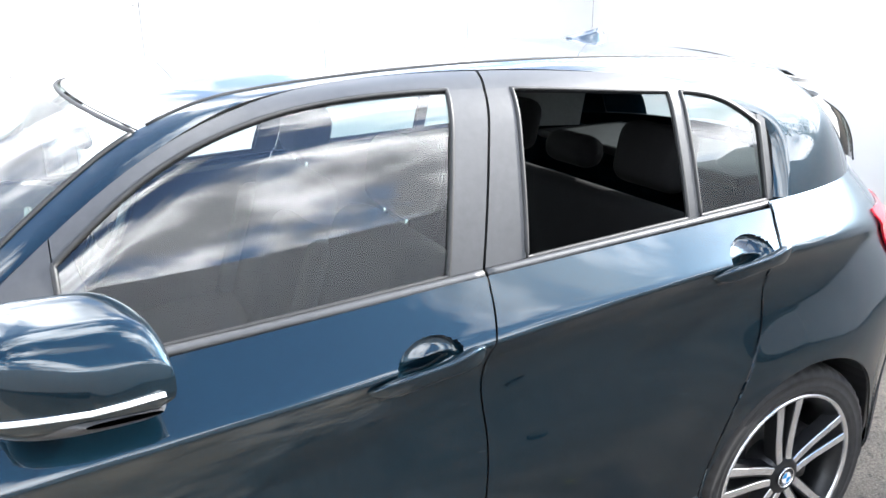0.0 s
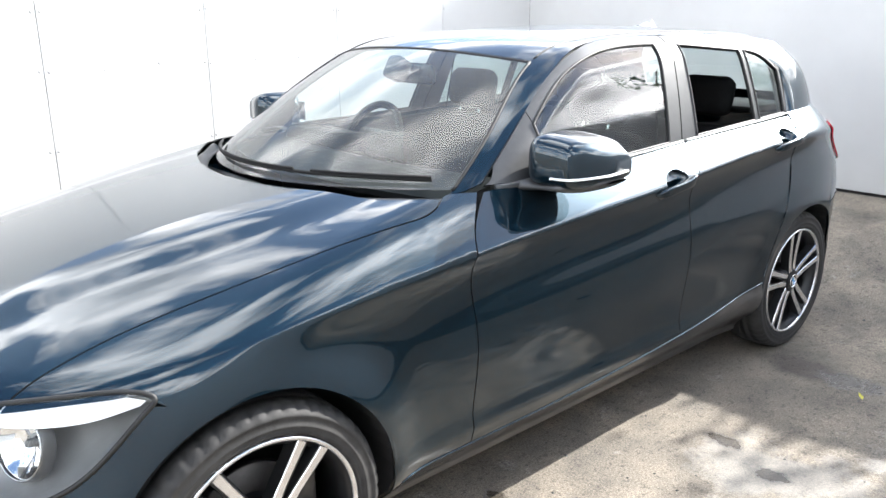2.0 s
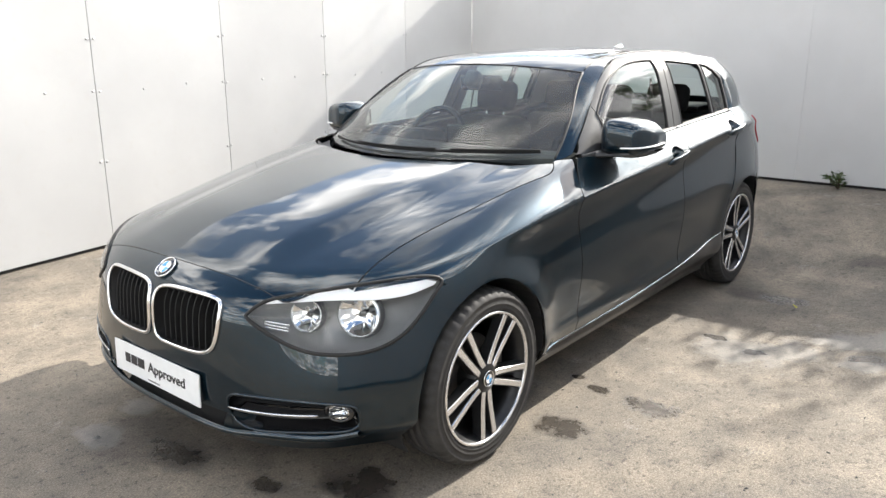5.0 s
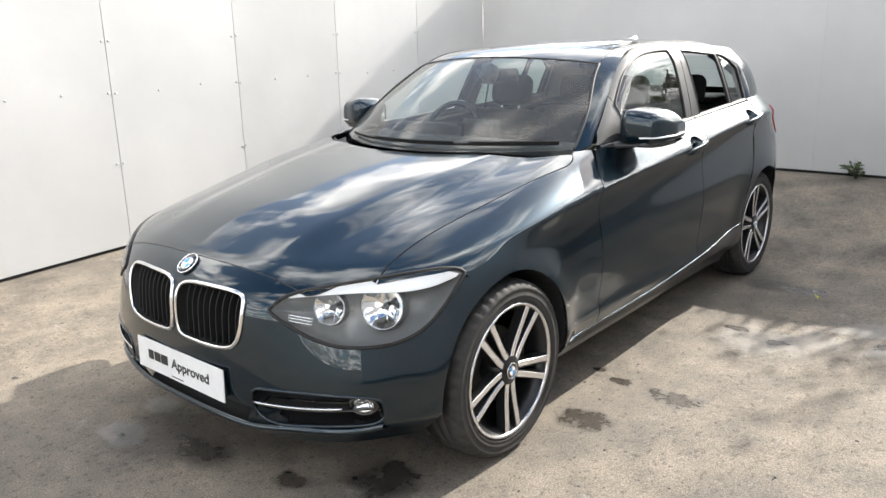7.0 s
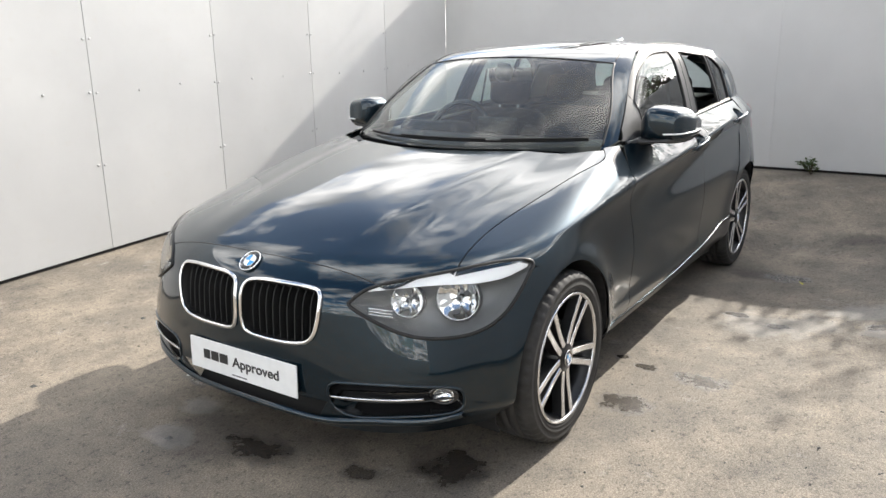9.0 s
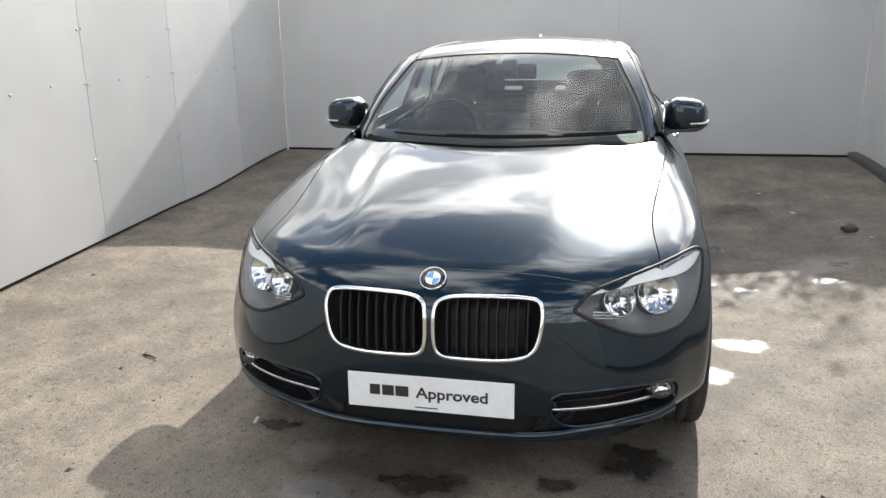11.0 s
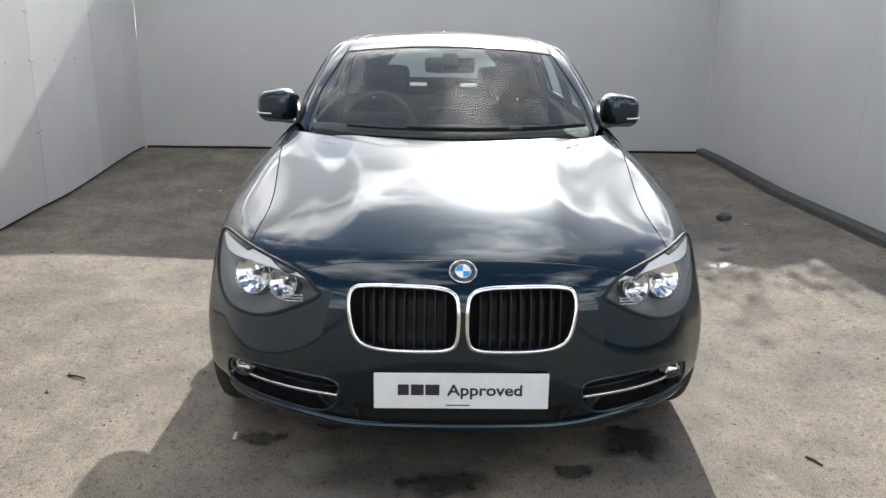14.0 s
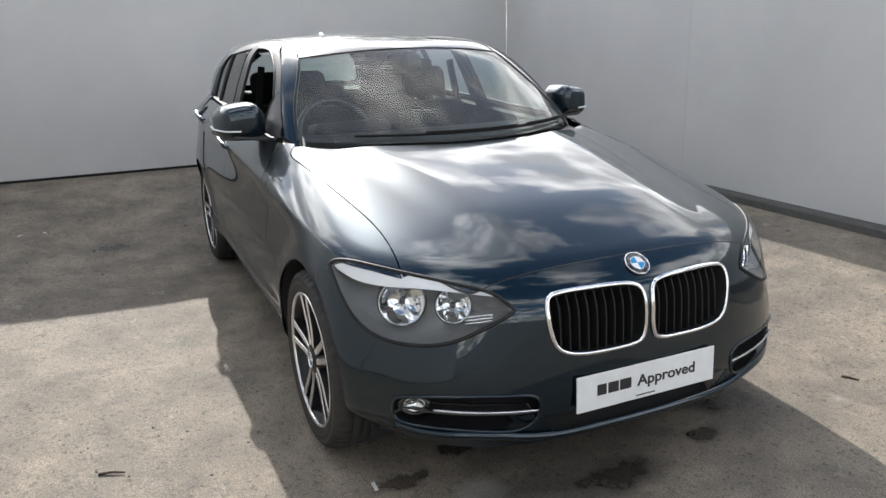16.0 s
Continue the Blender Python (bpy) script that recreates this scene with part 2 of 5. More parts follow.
# damp stains on the ground: x, y, size, how long across the yard
SPOTS = [(-.55, -.38, .055, 1.3), (-.32, -.64, .10, 1.3), (.77, -1.16, .085, 1.6), (.41, -.96, .10, 1.2), (.80, -.91, .045, 1.6), (.86, -.78, .035, 1.2),
         (1.70, -1.10, .05, 1.5), (1.60, -1.30, .05, 1.6), (1.68, -1.76, .07, 1.5), (1.95, -1.90, .06, 1.6), (3.2, 1.35, .10, 1.6), (-.22, .45, .06, 1.5), (2.5, -1.2, .10, 1.4), (-.32, .69, .06, 2.0), (-.62, .06, .09, 2.0), (-.40, -.62, .09, 1.3)]
# dull damp patches, likewise; then pale dried ones, the last two painting wet sheen
DAMP = [(-.60, .20, .24, 1.5), (-.36, .08, .24, 1.8), (-.36, -.60, .13, 1.4), (2.5, -1.0, .12, 1.6), (3.4, -1.5, .14, 1.5)]
CRUST_SHEEN = [(1.62, -1.32, .22, 1.3), (1.95, -1.75, .18, 1.5), (1.60, -1.78, .09, 1.4), (-.72, .40, .09, 1.4), (-.50, .49, .08, 1.3)]
WALL = wall_material()
GROUND = ground_material()
KERB = plain("grey_concrete_kerb", (.075, .074, .07), .85, 0, .25, 18, 0, .4)
STEEL = plain("galvanised_screw", (.5, .5, .5), .35, .9, .1, 60)


# ---- mesh helpers ----
def part(name, bm, mat, parent=None, label=""):
    """Links a bmesh as one mesh object under a thing or a part."""
    me = bpy.data.meshes.new(name)
    bm.to_mesh(me)
    bm.free()
    me.materials.append(mat)
    ob = new(name, me)
    ob.parent = parent
    if label:
        ob["label"] = label
    return ob


def smooth(bm, on=True):
    for f in bm.faces:
        f.smooth = on
    return bm


def sheet(pts, side=1, out=None, keep=None):
    """A grid of points as a bmesh whose faces look outwards; side -1 puts it on the other side of the middle."""
    pts = np.array(pts, float)
    pts[..., 1] *= side
    bm = bmesh.new()
    nu, nv = pts.shape[:2]
    vs = [[bm.verts.new(pts[i, j]) for j in range(nv)] for i in range(nu)]
    for i in range(nu - 1):
        for j in range(nv - 1):
            if keep is None or keep[i, j]:
                bm.faces.new((vs[i][j], vs[i + 1][j], vs[i + 1][j + 1], vs[i][j + 1]))
    bmesh.ops.delete(bm, geom=[v for v in bm.verts if not v.link_faces], context="VERTS")
    bm.normal_update()
    c = Vector(out) if out is not None else Vector((1.4, 0, .6))
    if sum((f.normal.dot(f.calc_center_median() - c) * f.calc_area() for f in bm.faces)) < 0:
        bmesh.ops.reverse_faces(bm, faces=bm.faces[:])
    return smooth(bm)


def thick(ob, t, offset=-1):
    """Gives a sheet its thickness; the cut edges stay crisp."""
    me = ob.data
    bm = bmesh.new()
    bm.from_mesh(me)
    for e in bm.edges:
        if e.is_boundary:
            e.smooth = False
    bm.to_mesh(me)
    bm.free()
    m = ob.modifiers.new("thickness", "SOLIDIFY")
    m.thickness, m.offset, m.use_even_offset = t, offset, False
    return ob


def box(size, at=(0, 0, 0), bevel=0.0, seg=2, turn=None):
    bm = bmesh.new()
    bmesh.ops.create_cube(bm, size=1)
    bmesh.ops.scale(bm, vec=size, verts=bm.verts)
    if bevel:
        bmesh.ops.bevel(bm, geom=bm.edges[:], offset=bevel, segments=seg, affect="EDGES", profile=.5)
    if turn is not None:
        bmesh.ops.transform(bm, matrix=turn, verts=bm.verts)
    bmesh.ops.translate(bm, vec=at, verts=bm.verts)
    return bm


def tube(points, r, sides=8, closed=False, flat=1.0):
    """A round bar along a line of points."""
    pts = [Vector(p) for p in points]
    bm, rings, n = bmesh.new(), [], len(pts)
    up = None
    for i, p in enumerate(pts):
        a = pts[(i - 1) % n] if closed or i else pts[0]
        b = pts[(i + 1) % n] if closed or i < n - 1 else pts[-1]
        d = (b - a).normalized()
        if up is None:
            up = d.orthogonal().normalized()
        up = (up - d * up.dot(d)).normalized()
        w = d.cross(up)
        rr = r[i] if isinstance(r, (list, tuple)) else r
        rings.append([bm.verts.new(p + (up * math.cos(k * 2 * math.pi / sides) + w * math.sin(k * 2 * math.pi / sides) * flat) * rr) for k in range(sides)])
    for i in range(n if closed else n - 1):
        q = rings[(i + 1) % n]
        for k in range(sides):
            bm.faces.new((rings[i][k], rings[i][(k + 1) % sides], q[(k + 1) % sides], q[k]))
    if not closed:
        bm.faces.new(rings[0][::-1])
        bm.faces.new(rings[-1])
    bmesh.ops.recalc_face_normals(bm, faces=bm.faces[:])
    return smooth(bm)


def turned(profile, seg=64, closed=False):
    """A profile of (radius, along) turned about the y axis."""
    bm = bmesh.new()
    rings = []
    for k in range(seg):
        a = 2 * math.pi * k / seg
        rings.append([bm.verts.new((r * math.cos(a), y, r * math.sin(a))) for r, y in profile])
    m = len(profile)
    for k in range(seg):
        q = rings[(k + 1) % seg]
        for j in range(m if closed else m - 1):
            bm.faces.new((rings[k][j], rings[k][(j + 1) % m], q[(j + 1) % m], q[j]))
    bmesh.ops.remove_doubles(bm, verts=bm.verts[:], dist=1e-5)
    bmesh.ops.recalc_face_normals(bm, faces=bm.faces[:])
    return smooth(bm)


def moved(bm, at=(0, 0, 0), turn=None):
    if turn is not None:
        bmesh.ops.transform(bm, matrix=turn, verts=bm.verts)
    bmesh.ops.translate(bm, vec=at, verts=bm.verts)
    return bm


# ---- body shape of the car: x runs back from the front axle, y out from the middle, z up ----
def spline(xs, ys):
    """A natural cubic spline through a few control values; it runs on straight beyond the ends."""
    xs, ys = np.array(xs, float), np.array(ys, float)
    n, h = len(xs), np.diff(xs)
    a, b = np.eye(n), np.zeros(n)
    for i in range(1, n - 1):
        a[i, i - 1:i + 2] = h[i - 1], 2 * (h[i - 1] + h[i]), h[i]
        b[i] = 6 * ((ys[i + 1] - ys[i]) / h[i] - (ys[i] - ys[i - 1]) / h[i - 1])
    m = np.linalg.solve(a, b)
    s0 = (ys[1] - ys[0]) / h[0] - h[0] * (2 * m[0] + m[1]) / 6
    s1 = (ys[-1] - ys[-2]) / h[-1] + h[-1] * (2 * m[-1] + m[-2]) / 6

    def f(x):
        x = np.asarray(x, float)
        c = np.clip(x, xs[0], xs[-1])
        i = np.clip(np.searchsorted(xs, c) - 1, 0, n - 2)
        l, r = xs[i + 1] - c, c - xs[i]
        v = (m[i] * l ** 3 + m[i + 1] * r ** 3) / (6 * h[i]) + (ys[i] / h[i] - m[i] * h[i] / 6) * l + (ys[i + 1] / h[i] - m[i + 1] * h[i] / 6) * r
        return v + s0 * np.minimum(x - xs[0], 0) + s1 * np.maximum(x - xs[-1], 0)
    return f


def soft_max(a, b, k):
    h = np.maximum(k - np.abs(a - b), 0) / k
    return np.maximum(a, b) + h * h * k / 4


def step(v, lo, hi):
    t = np.clip((v - lo) / (hi - lo), 0, 1)
    return t * t * (3 - 2 * t)


NOSE = spline([.10, .20, .30, .40, .50, .60, .68, .76], [.585, .640, .672, .680, .679, .674, .654, .588])   # reach of the nose at each height
TAIL = spline([.15, .30, .50, .75, .95, 1.1], [.72, .78, .80, .80, .72, .62])
SWAGE = spline([-.3, .1, .69, 1.1, 1.5, 2.08, 2.55, 3.1], [.735, .780, .838, .868, .893, .942, .968, .955])                       # the line pressed into the side
WIDE = spline([-.5, 0, .4, .9, 1.6, 2.2, 2.7, 3.1, 3.5], [.852, .860, .860, .863, .866, .869, .872, .858, .83])
HOOD = spline([-.75, -.62, -.5, -.3, -.1, .1, .3, .5, .9], [.640, .715, .765, .828, .873, .910, .941, .966, 1.01])
CROWN = spline([-.6, -.3, 0, .4, .8], [.055, .062, .056, .030, .0])
BELT = spline([.8, 1.2, 1.8, 2.3, 2.9], [.975, .987, 1.014, 1.036, 1.062])
BELT_Y = spline([.6, .82, 1.3, 1.8, 2.3, 2.9, 3.3], [.735, .752, .768, .773, .775, .770, .745])
ROOF = spline([1.0, 1.3, 1.6, 2.0, 2.4, 2.8, 3.15], [1.318, 1.373, 1.399, 1.412, 1.405, 1.376, 1.325])
NX, TX = 0.0, 2.66
TB = 3.1            # how square the tail of the lower body is
AX = .053          # the front axle
NARROW = .0187      # the body draws in towards the tail by this much a metre


def tail_start(z):
    return TX - .22 * step(z, .80, 1.0)


def tail_reach(z):
    return TAIL(z) - .02 + .17 * step(z, .80, 1.0)


def half_width(x, z):
    s = SWAGE(x)
    up = np.maximum(z - s, 0)
    low = np.maximum(s - z, 0)
    lean = np.maximum(WIDE(x) - BELT_Y(np.clip(x, .6, 3.3)), .03) / np.maximum(BELT(np.clip(x, .8, 2.9)) - s, .06)
    r = .007 + .012 * step(x, 2.45, 2.85)
    y = WIDE(x) - NARROW * np.maximum(x, 0) - lean * (np.sqrt(up * up + r * r) - r) - .020 * np.tanh(low / .050) + .021 * step(low, .07, .30) - .016 * step(low, .30, .54)
    y = y - .10 * step(z, .30, .16) + .010 * np.exp(-((z - .335) / .03) ** 2) * step(x, .3, .5) * step(x, 2.45, 2.3)
    flare = .029 * np.exp(-((np.hypot(x - AX, z - .315) - .345) / .085) ** 2) + .014 * np.exp(-((np.hypot(x - 2.69, z - .315) - .35) / .10) ** 2)
    return y + flare


def roundness(z):
    return 3.0 - .62 * step(z, .25, .72)


def side_y(x, z):
    n = roundness(z)
    w = half_width(x, z)
    u = np.clip((NX - x) / NOSE(z), 0, 1)
    v = np.clip((x - tail_start(z)) / tail_reach(z), 0, 1)
    return w * (1 - u ** n) ** (1 / n) * (1 - v ** TB) ** (1 / TB)


def hood_z(x, y):
    y = np.abs(y)
    d = y / .8
    dome_w = .36 + .12 * step(x, -.6, .6)
    dome = .016 * (1 - step(y, dome_w - .07, dome_w + .10)) * step(x, -.66, -.2)
    return HOOD(x) - CROWN(x) * (d * d + .7 * d ** 4) + dome - .006


def body_f(p):
    """Below zero inside the lower body, above zero outside."""
    x, y, z = p[..., 0], np.abs(p[..., 1]), p[..., 2]
    n = roundness(z)
    w = half_width(x, z)
    u = np.maximum((NX - x) / NOSE(z), 0)
    v = np.maximum((x - tail_start(z)) / tail_reach(z), 0)
    a = (u ** n + (y / w) ** n) ** (1 / n)
    b = (v ** TB + (y / w) ** TB) ** (1 / TB)
    d1 = (np.where(x < 1.3, a, b) - 1) * .8
    d2 = (z - hood_z(x, y)) * .9
    return soft_max(d1, d2, .09)


def march(f, origin, way, far=2.5):
    """The distance along each ray at which f turns from inside to outside."""
    lo, hi = np.zeros(origin.shape[:-1]), np.full(origin.shape[:-1], far)
    for _ in range(34):
        mid = (lo + hi) / 2
        out = f(origin + way * mid[..., None]) > 0
        lo, hi = np.where(out, lo, mid), np.where(out, mid, hi)
    return origin + way * lo[..., None]


def fender_point(x, phi):
    o = np.stack([x, 0 * x, 0 * x + .45], -1)
    return march(body_f, o, np.stack([0 * x, np.cos(phi), np.sin(phi)], -1), 1.4)


def top_point(x, y):
    o = np.stack([x, y, 0 * x + .4], -1)
    return march(body_f, o, np.stack([0 * x, 0 * x, 0 * x + 1], -1), 1.0)


def nose_point(theta, z):
    o = np.stack([0 * z + .1, 0 * z, z], -1)
    return march(body_f, o, np.stack([-np.cos(theta), np.sin(theta), 0 * z], -1), 1.6)


def side_point(x, z):
    return np.stack([x, side_y(x, z), z], -1)


def cabin_y(x, z):
    t = (z - .98) / .4
    v = np.clip((x - 2.45) / .85, 0, .97)
    return (BELT_Y(x) - NARROW * np.maximum(x, 0)) * (1 - v ** TB) ** (1 / TB) - (.115 * t + .045 * t * t) * (1 - .35 * step(x, 2.55, 2.90))


def roof_z(x, y):
    return ROOF(x) - .040 * (y / .56) ** 2


def screen_x(y, z):
    t = (z - .96) / .36
    return (.45 + .62 * t + .03 * np.sin(np.pi * np.clip(t, 0, 1)) * -1) + (.70 - .02 * t) * y * y


def back_x(y, z):
    return 3.50 - .55 * (z - .98) / .36 - .25 * y * y


def cabin_f(p):
    x, y, z = p[..., 0], np.abs(p[..., 1]), p[..., 2]
    d = soft_max((y - cabin_y(x, z)) * .93, (z - roof_z(x, y)) * .95, .08)
    d = soft_max(d, (screen_x(y, z) - x) * .45, .05)
    return soft_max(d, (x - back_x(y, z)) * .5, .06)


# ---- setting ----
def ground_z(x, y):
    """The yard lies level under the car and climbs gently towards the walls."""
    s = float(step(x, 2.75, 4.9))
    a = (.04 + .042 * min(max(x, -.8), 2.67)) if y > 0 else .17 + .01 * min(max(x, -1), 2.67)
    near = float(step(x, -3.2, -.6))
    return .28 * s + a * near * (1 - s) * float(step(abs(y), 1.15, 2.79))


def build_ground():
    xs = [-400, -60, -14] + [(-5 + .15 * i) for i in range(70)] + [8, 20, 80, 400]
    ys = [-400, -60, -14] + [(-4 + .15 * i) for i in range(54)] + [8, 20, 80, 400]
    bm = bmesh.new()
    vs = [[bm.verts.new((x, y, ground_z(min(max(x, -5), 4.9), min(max(y, -3), 3)))) for y in ys] for x in xs]
    for i in range(len(xs) - 1):
        for j in range(len(ys) - 1):
            bm.faces.new((vs[i][j], vs[i + 1][j], vs[i + 1][j + 1], vs[i][j + 1]))
    smooth(bm)
    return tagged(part("ground", bm, GROUND), "worn grey concrete yard with damp stains and grit", "ground", kind="structure")


build_ground()
WY, RX, KY, TOP = 2.79, 4.9, -2.80, 2.20


def board(name, a, b, top, parent, thick_m=.02, flip=1):
    """One flat board from a to b (x, y), from just above the ground to the wall's top."""
    (ax, ay), (bx, by) = a, b
    d = Vector((bx - ax, by - ay, 0)).normalized()
    nrm = Vector((-d.y, d.x, 0)) * flip
    bm, cols = bmesh.new(), []
    n = 16
    for i in range(n + 1):
        t = i / n
        x, y = ax + (bx - ax) * t, ay + (by - ay) * t
        z0 = ground_z(min(x, 4.9), y) + .025
        zt = top(x, y) if callable(top) else top
        cols.append([bm.verts.new(Vector((x, y, z)) + nrm * o) for z, o in ((z0, 0), (zt, 0), (zt, thick_m), (z0, thick_m))])
    for i in range(n):
        for k in range(4):
            bm.faces.new((cols[i][k], cols[i + 1][k], cols[i + 1][(k + 1) % 4], cols[i][(k + 1) % 4]))
    bm.faces.new(cols[0])
    bm.faces.new(cols[-1][::-1])
    bmesh.ops.recalc_face_normals(bm, faces=bm.faces[:])
    return part(name, bm, WALL, parent)


def wall(name, label):
    return tagged(new(name), label, "wall", kind="structure")


# unseen dark sheets added behind the boards: they stop light and darken the gaps
LIGHT_STOP = plain("dark_light_stop", (.03, .03, .03), .9, 0, .2, 20)


def backing(a, b, off, top, parent):
    (ax, ay), (bx, by) = a, b
    bm = box((abs(bx - ax) or .03, abs(by - ay) or .03, top), ((ax + bx) / 2 + off[0], (ay + by) / 2 + off[1], top / 2 - .06))
    return part("backing", bm, LIGHT_STOP, parent)


wall_left = wall("wall_left", "white painted board wall, sunlit, with screwed vertical seams")
SEAMS = [-3.42, -2.40, -1.38, -.36, .675, 1.705, 2.755, 3.82, RX]
for a, b in zip(SEAMS, SEAMS[1:]):
    board("board", (a + .0025, WY), (b - .0025, WY), TOP + .25, wall_left)
backing((-3.42, WY), (RX + .03, WY), (0, .038), TOP + .2, wall_left)
wall_rear = wall("wall_rear", "white painted board wall in shade at the back of the yard")
def rear_top(x, y):
    # the unseen right corner rises only to darken what the rear pillar mirrors
    return 1.83 + .37 * float(step(y, .7, 2.75)) + .36 * float(step(-y, 2.0, 2.6))


board("board", (RX, WY - .001), (RX, -.6), rear_top, wall_rear)
board("board", (RX, -.6012), (RX, KY + .001), rear_top, wall_rear)
backing((RX, WY), (RX, KY), (.04, 0), 1.80, wall_rear)
wall_right = wall("wall_right", "white painted board wall in shade above a low kerb")
RS = [-3.0, -.4, 2.2, RX]


def right_top(x, y):
    return 1.86 + .34 * float(step(x, 1.2, 4.0))


for a, b in zip(RS, RS[1:]):
    board("board", (a + .001, KY), (b - .001, KY), right_top, wall_right, flip=-1)
backing((-3.0, KY), (RX, KY), (0, -.04), 1.86, wall_right)


def screws():
    """Screw heads in rows along the seams of the sunlit wall."""
    me = None
    spots = [(x, z) for x in SEAMS[1:-1] for z in (.65, 1.13, 1.47, 1.80)]
    spots = [(x + d, z) for x, z in spots for d in (-.022, .022)]
    for a, b in zip(SEAMS, SEAMS[1:]):
        spots += [(a + (b - a) * f, z) for f in (.34, .67) for z in (1.13, 1.80)]
    rnd = random.Random(4)
    for x, z in spots:
        if me is None:
            bm = turned([(0, -.006), (.006, -.0055), (.0095, -.002), (.010, .001)], 10)
            ob = part("screw", bm, STEEL, wall_left)
            me = ob.data
        else:
            ob = new("screw", me)
            ob.parent = wall_left
        ob.location = (x + rnd.uniform(-.006, .006), WY, z + rnd.uniform(-.012, .012) + .015 * x)


screws()


def kerb():
    bm, rows = bmesh.new(), []
    for i in range(40):
        x = -3 + i * (RX - .004 + 3) / 39
        g = ground_z(x, KY)
        w = .01 * math.sin(i * 1.9)
        rows.append([bm.verts.new((x, y, z)) for y, z in ((KY + .085 + w * .4, g - .05), (KY + .08 + w * .4, g + .042), (KY + .068, g + .055 + w * .3), (KY + .003, g + .060))])
    for a, b in zip(rows, rows[1:]):
        for k in range(3):
            bm.faces.new((a[k], b[k], b[k + 1], a[k + 1]))
    bmesh.ops.recalc_face_normals(bm, faces=bm.faces[:])
    ob = tagged(part("kerb", bm, KERB), "low dark grey concrete kerb along the wall", "kerb", kind="structure")
    return ob


kerb()

# ---- the car ----
car = tagged(new("car"), "dark metallic blue five-door hatchback, parked, two side windows open", "car")
car.matrix_basis = pose(0, 0, 0, 0, 0, -1.07)
ARCH = .352
HOOD_Y = spline([-.40, -.17, .07, .33, .57, .67, .72], [.682, .660, .677, .709, .733, .722, .690])
DOOR_F = spline([.28, .48, .66, .80, .90, .985], [.700, .704, .708, .696, .735, .832])
DOOR_M = spline([.30, .60, .73, .88, .95, 1.02], [1.742, 1.750, 1.755, 1.753, 1.782, 1.800])
DOOR_R = spline([.40, .64, .72, .83, .93, 1.05], [2.338, 2.424, 2.466, 2.492, 2.495, 2.572])
DOOR_LOW = spline([.38, .98, 1.5, 1.9, 2.34], [.287, .290, .308, .340, .395])
GAP = .0022


def fine(n):
    return np.linspace(0, 1, n)


def panel(name, pts, side, parent=None, mat=None, label="", keep=None, t=.004, out=None):
    ob = thick(part(name, sheet(pts, side, out, keep), mat or PAINT, parent or car, label), t)
    ob.data.materials.append(SEAL)      # black cut edges stand in for shade in the shut gaps
    ob.modifiers[0].material_offset_rim = 1
    return ob


def ruled_side(xl, xr, zb, zt, nu=110, nv=84, surf=side_point):
    """A side panel between two upright edges x(z) and two long edges z(x)."""
    u, v = np.meshgrid(fine(nu), fine(nv), indexing="ij")
    zm = .3 + .7 * v
    for _ in range(4):
        x = xl(zm) * (1 - u) + xr(zm) * u
        zm = zb(x) * (1 - v) + zt(x) * v
    return surf(x, zm)


LAMP_TOP = spline([-.40, -.352, -.28, -.205, -.165, -.15], [.719, .7245, .7295, .729, .722, .7085])


def fender_grid():
    """The front wing: its lower rows are kept only behind the wheel arch."""
    xs = np.concatenate([np.linspace(-.395, -.21, 14), np.linspace(-.20, AX + ARCH - .004, 66), [AX + ARCH], np.linspace(AX + ARCH + .01, .83, 44)])
    arch = .315 + np.sqrt(np.maximum(ARCH ** 2 - np.minimum(np.abs(xs - AX), ARCH) ** 2, 0))
    low = np.where(xs < -.150, LAMP_TOP(xs), np.where(xs < -.068, np.maximum(arch, .645 - (xs + .068) * .769), arch))
    lower, upper = 12, 46
    x = np.repeat(xs[:, None], lower + upper, 1)
    z = np.full_like(x, .6)
    for _ in range(4):
        lim = DOOR_F(np.clip(z, .2, .985)) - GAP
        x = np.where(xs[:, None] > .42, .42 + (xs[:, None] - .42) * (lim - .42) / (.83 - .42), xs[:, None])
        edge = x[:, -1]
        hy = np.where(edge > .72, .690 + (edge - .72) * .35, HOOD_Y(np.minimum(edge, .72)) + GAP)
        hi = np.arctan2(top_point(edge, hy)[:, 2] - .45, hy)
        mid = np.arctan2(low - .45, side_y(xs, low))
        bottom = np.arctan2(.18 - .45, side_y(xs, 0 * xs + .18))
        v, w = fine(upper), np.linspace(0, 1, lower, endpoint=False)
        phi = np.concatenate([bottom[:, None] * (1 - w) + mid[:, None] * w, mid[:, None] * (1 - v) + hi[:, None] * v], 1)
        p = fender_point(x, phi)
        z = p[..., 2]
    keep = np.ones((len(xs) - 1, lower + upper - 1), bool)
    keep[:80, :lower] = False
    return p, keep


def hood_grid():
    w, u = np.meshgrid(np.linspace(-1, 1, 81), fine(70), indexing="ij")
    a = np.abs(w)
    xf = -.569 + .050 * a ** 2 + .126 * step(a, .73, 1.0)
    xr = .41 + .29 * a ** 2
    x = xf * (1 - u) + xr * u
    y = w * (HOOD_Y(x) - GAP)
    return top_point(x, np.abs(y)) * np.array([1, 0, 1]) + np.stack([0 * y, y, 0 * y], -1)


def bumper_end(z):
    """Where the bumper ends on the side: at the wheel arch, and above it at the fender."""
    arch = AX - np.sqrt(np.maximum(ARCH ** 2 - (z - .315) ** 2, 1e-4))
    return np.where(z < .315, AX - ARCH, np.where(z < .645, arch, -.068 - (z - .645) * 1.30))


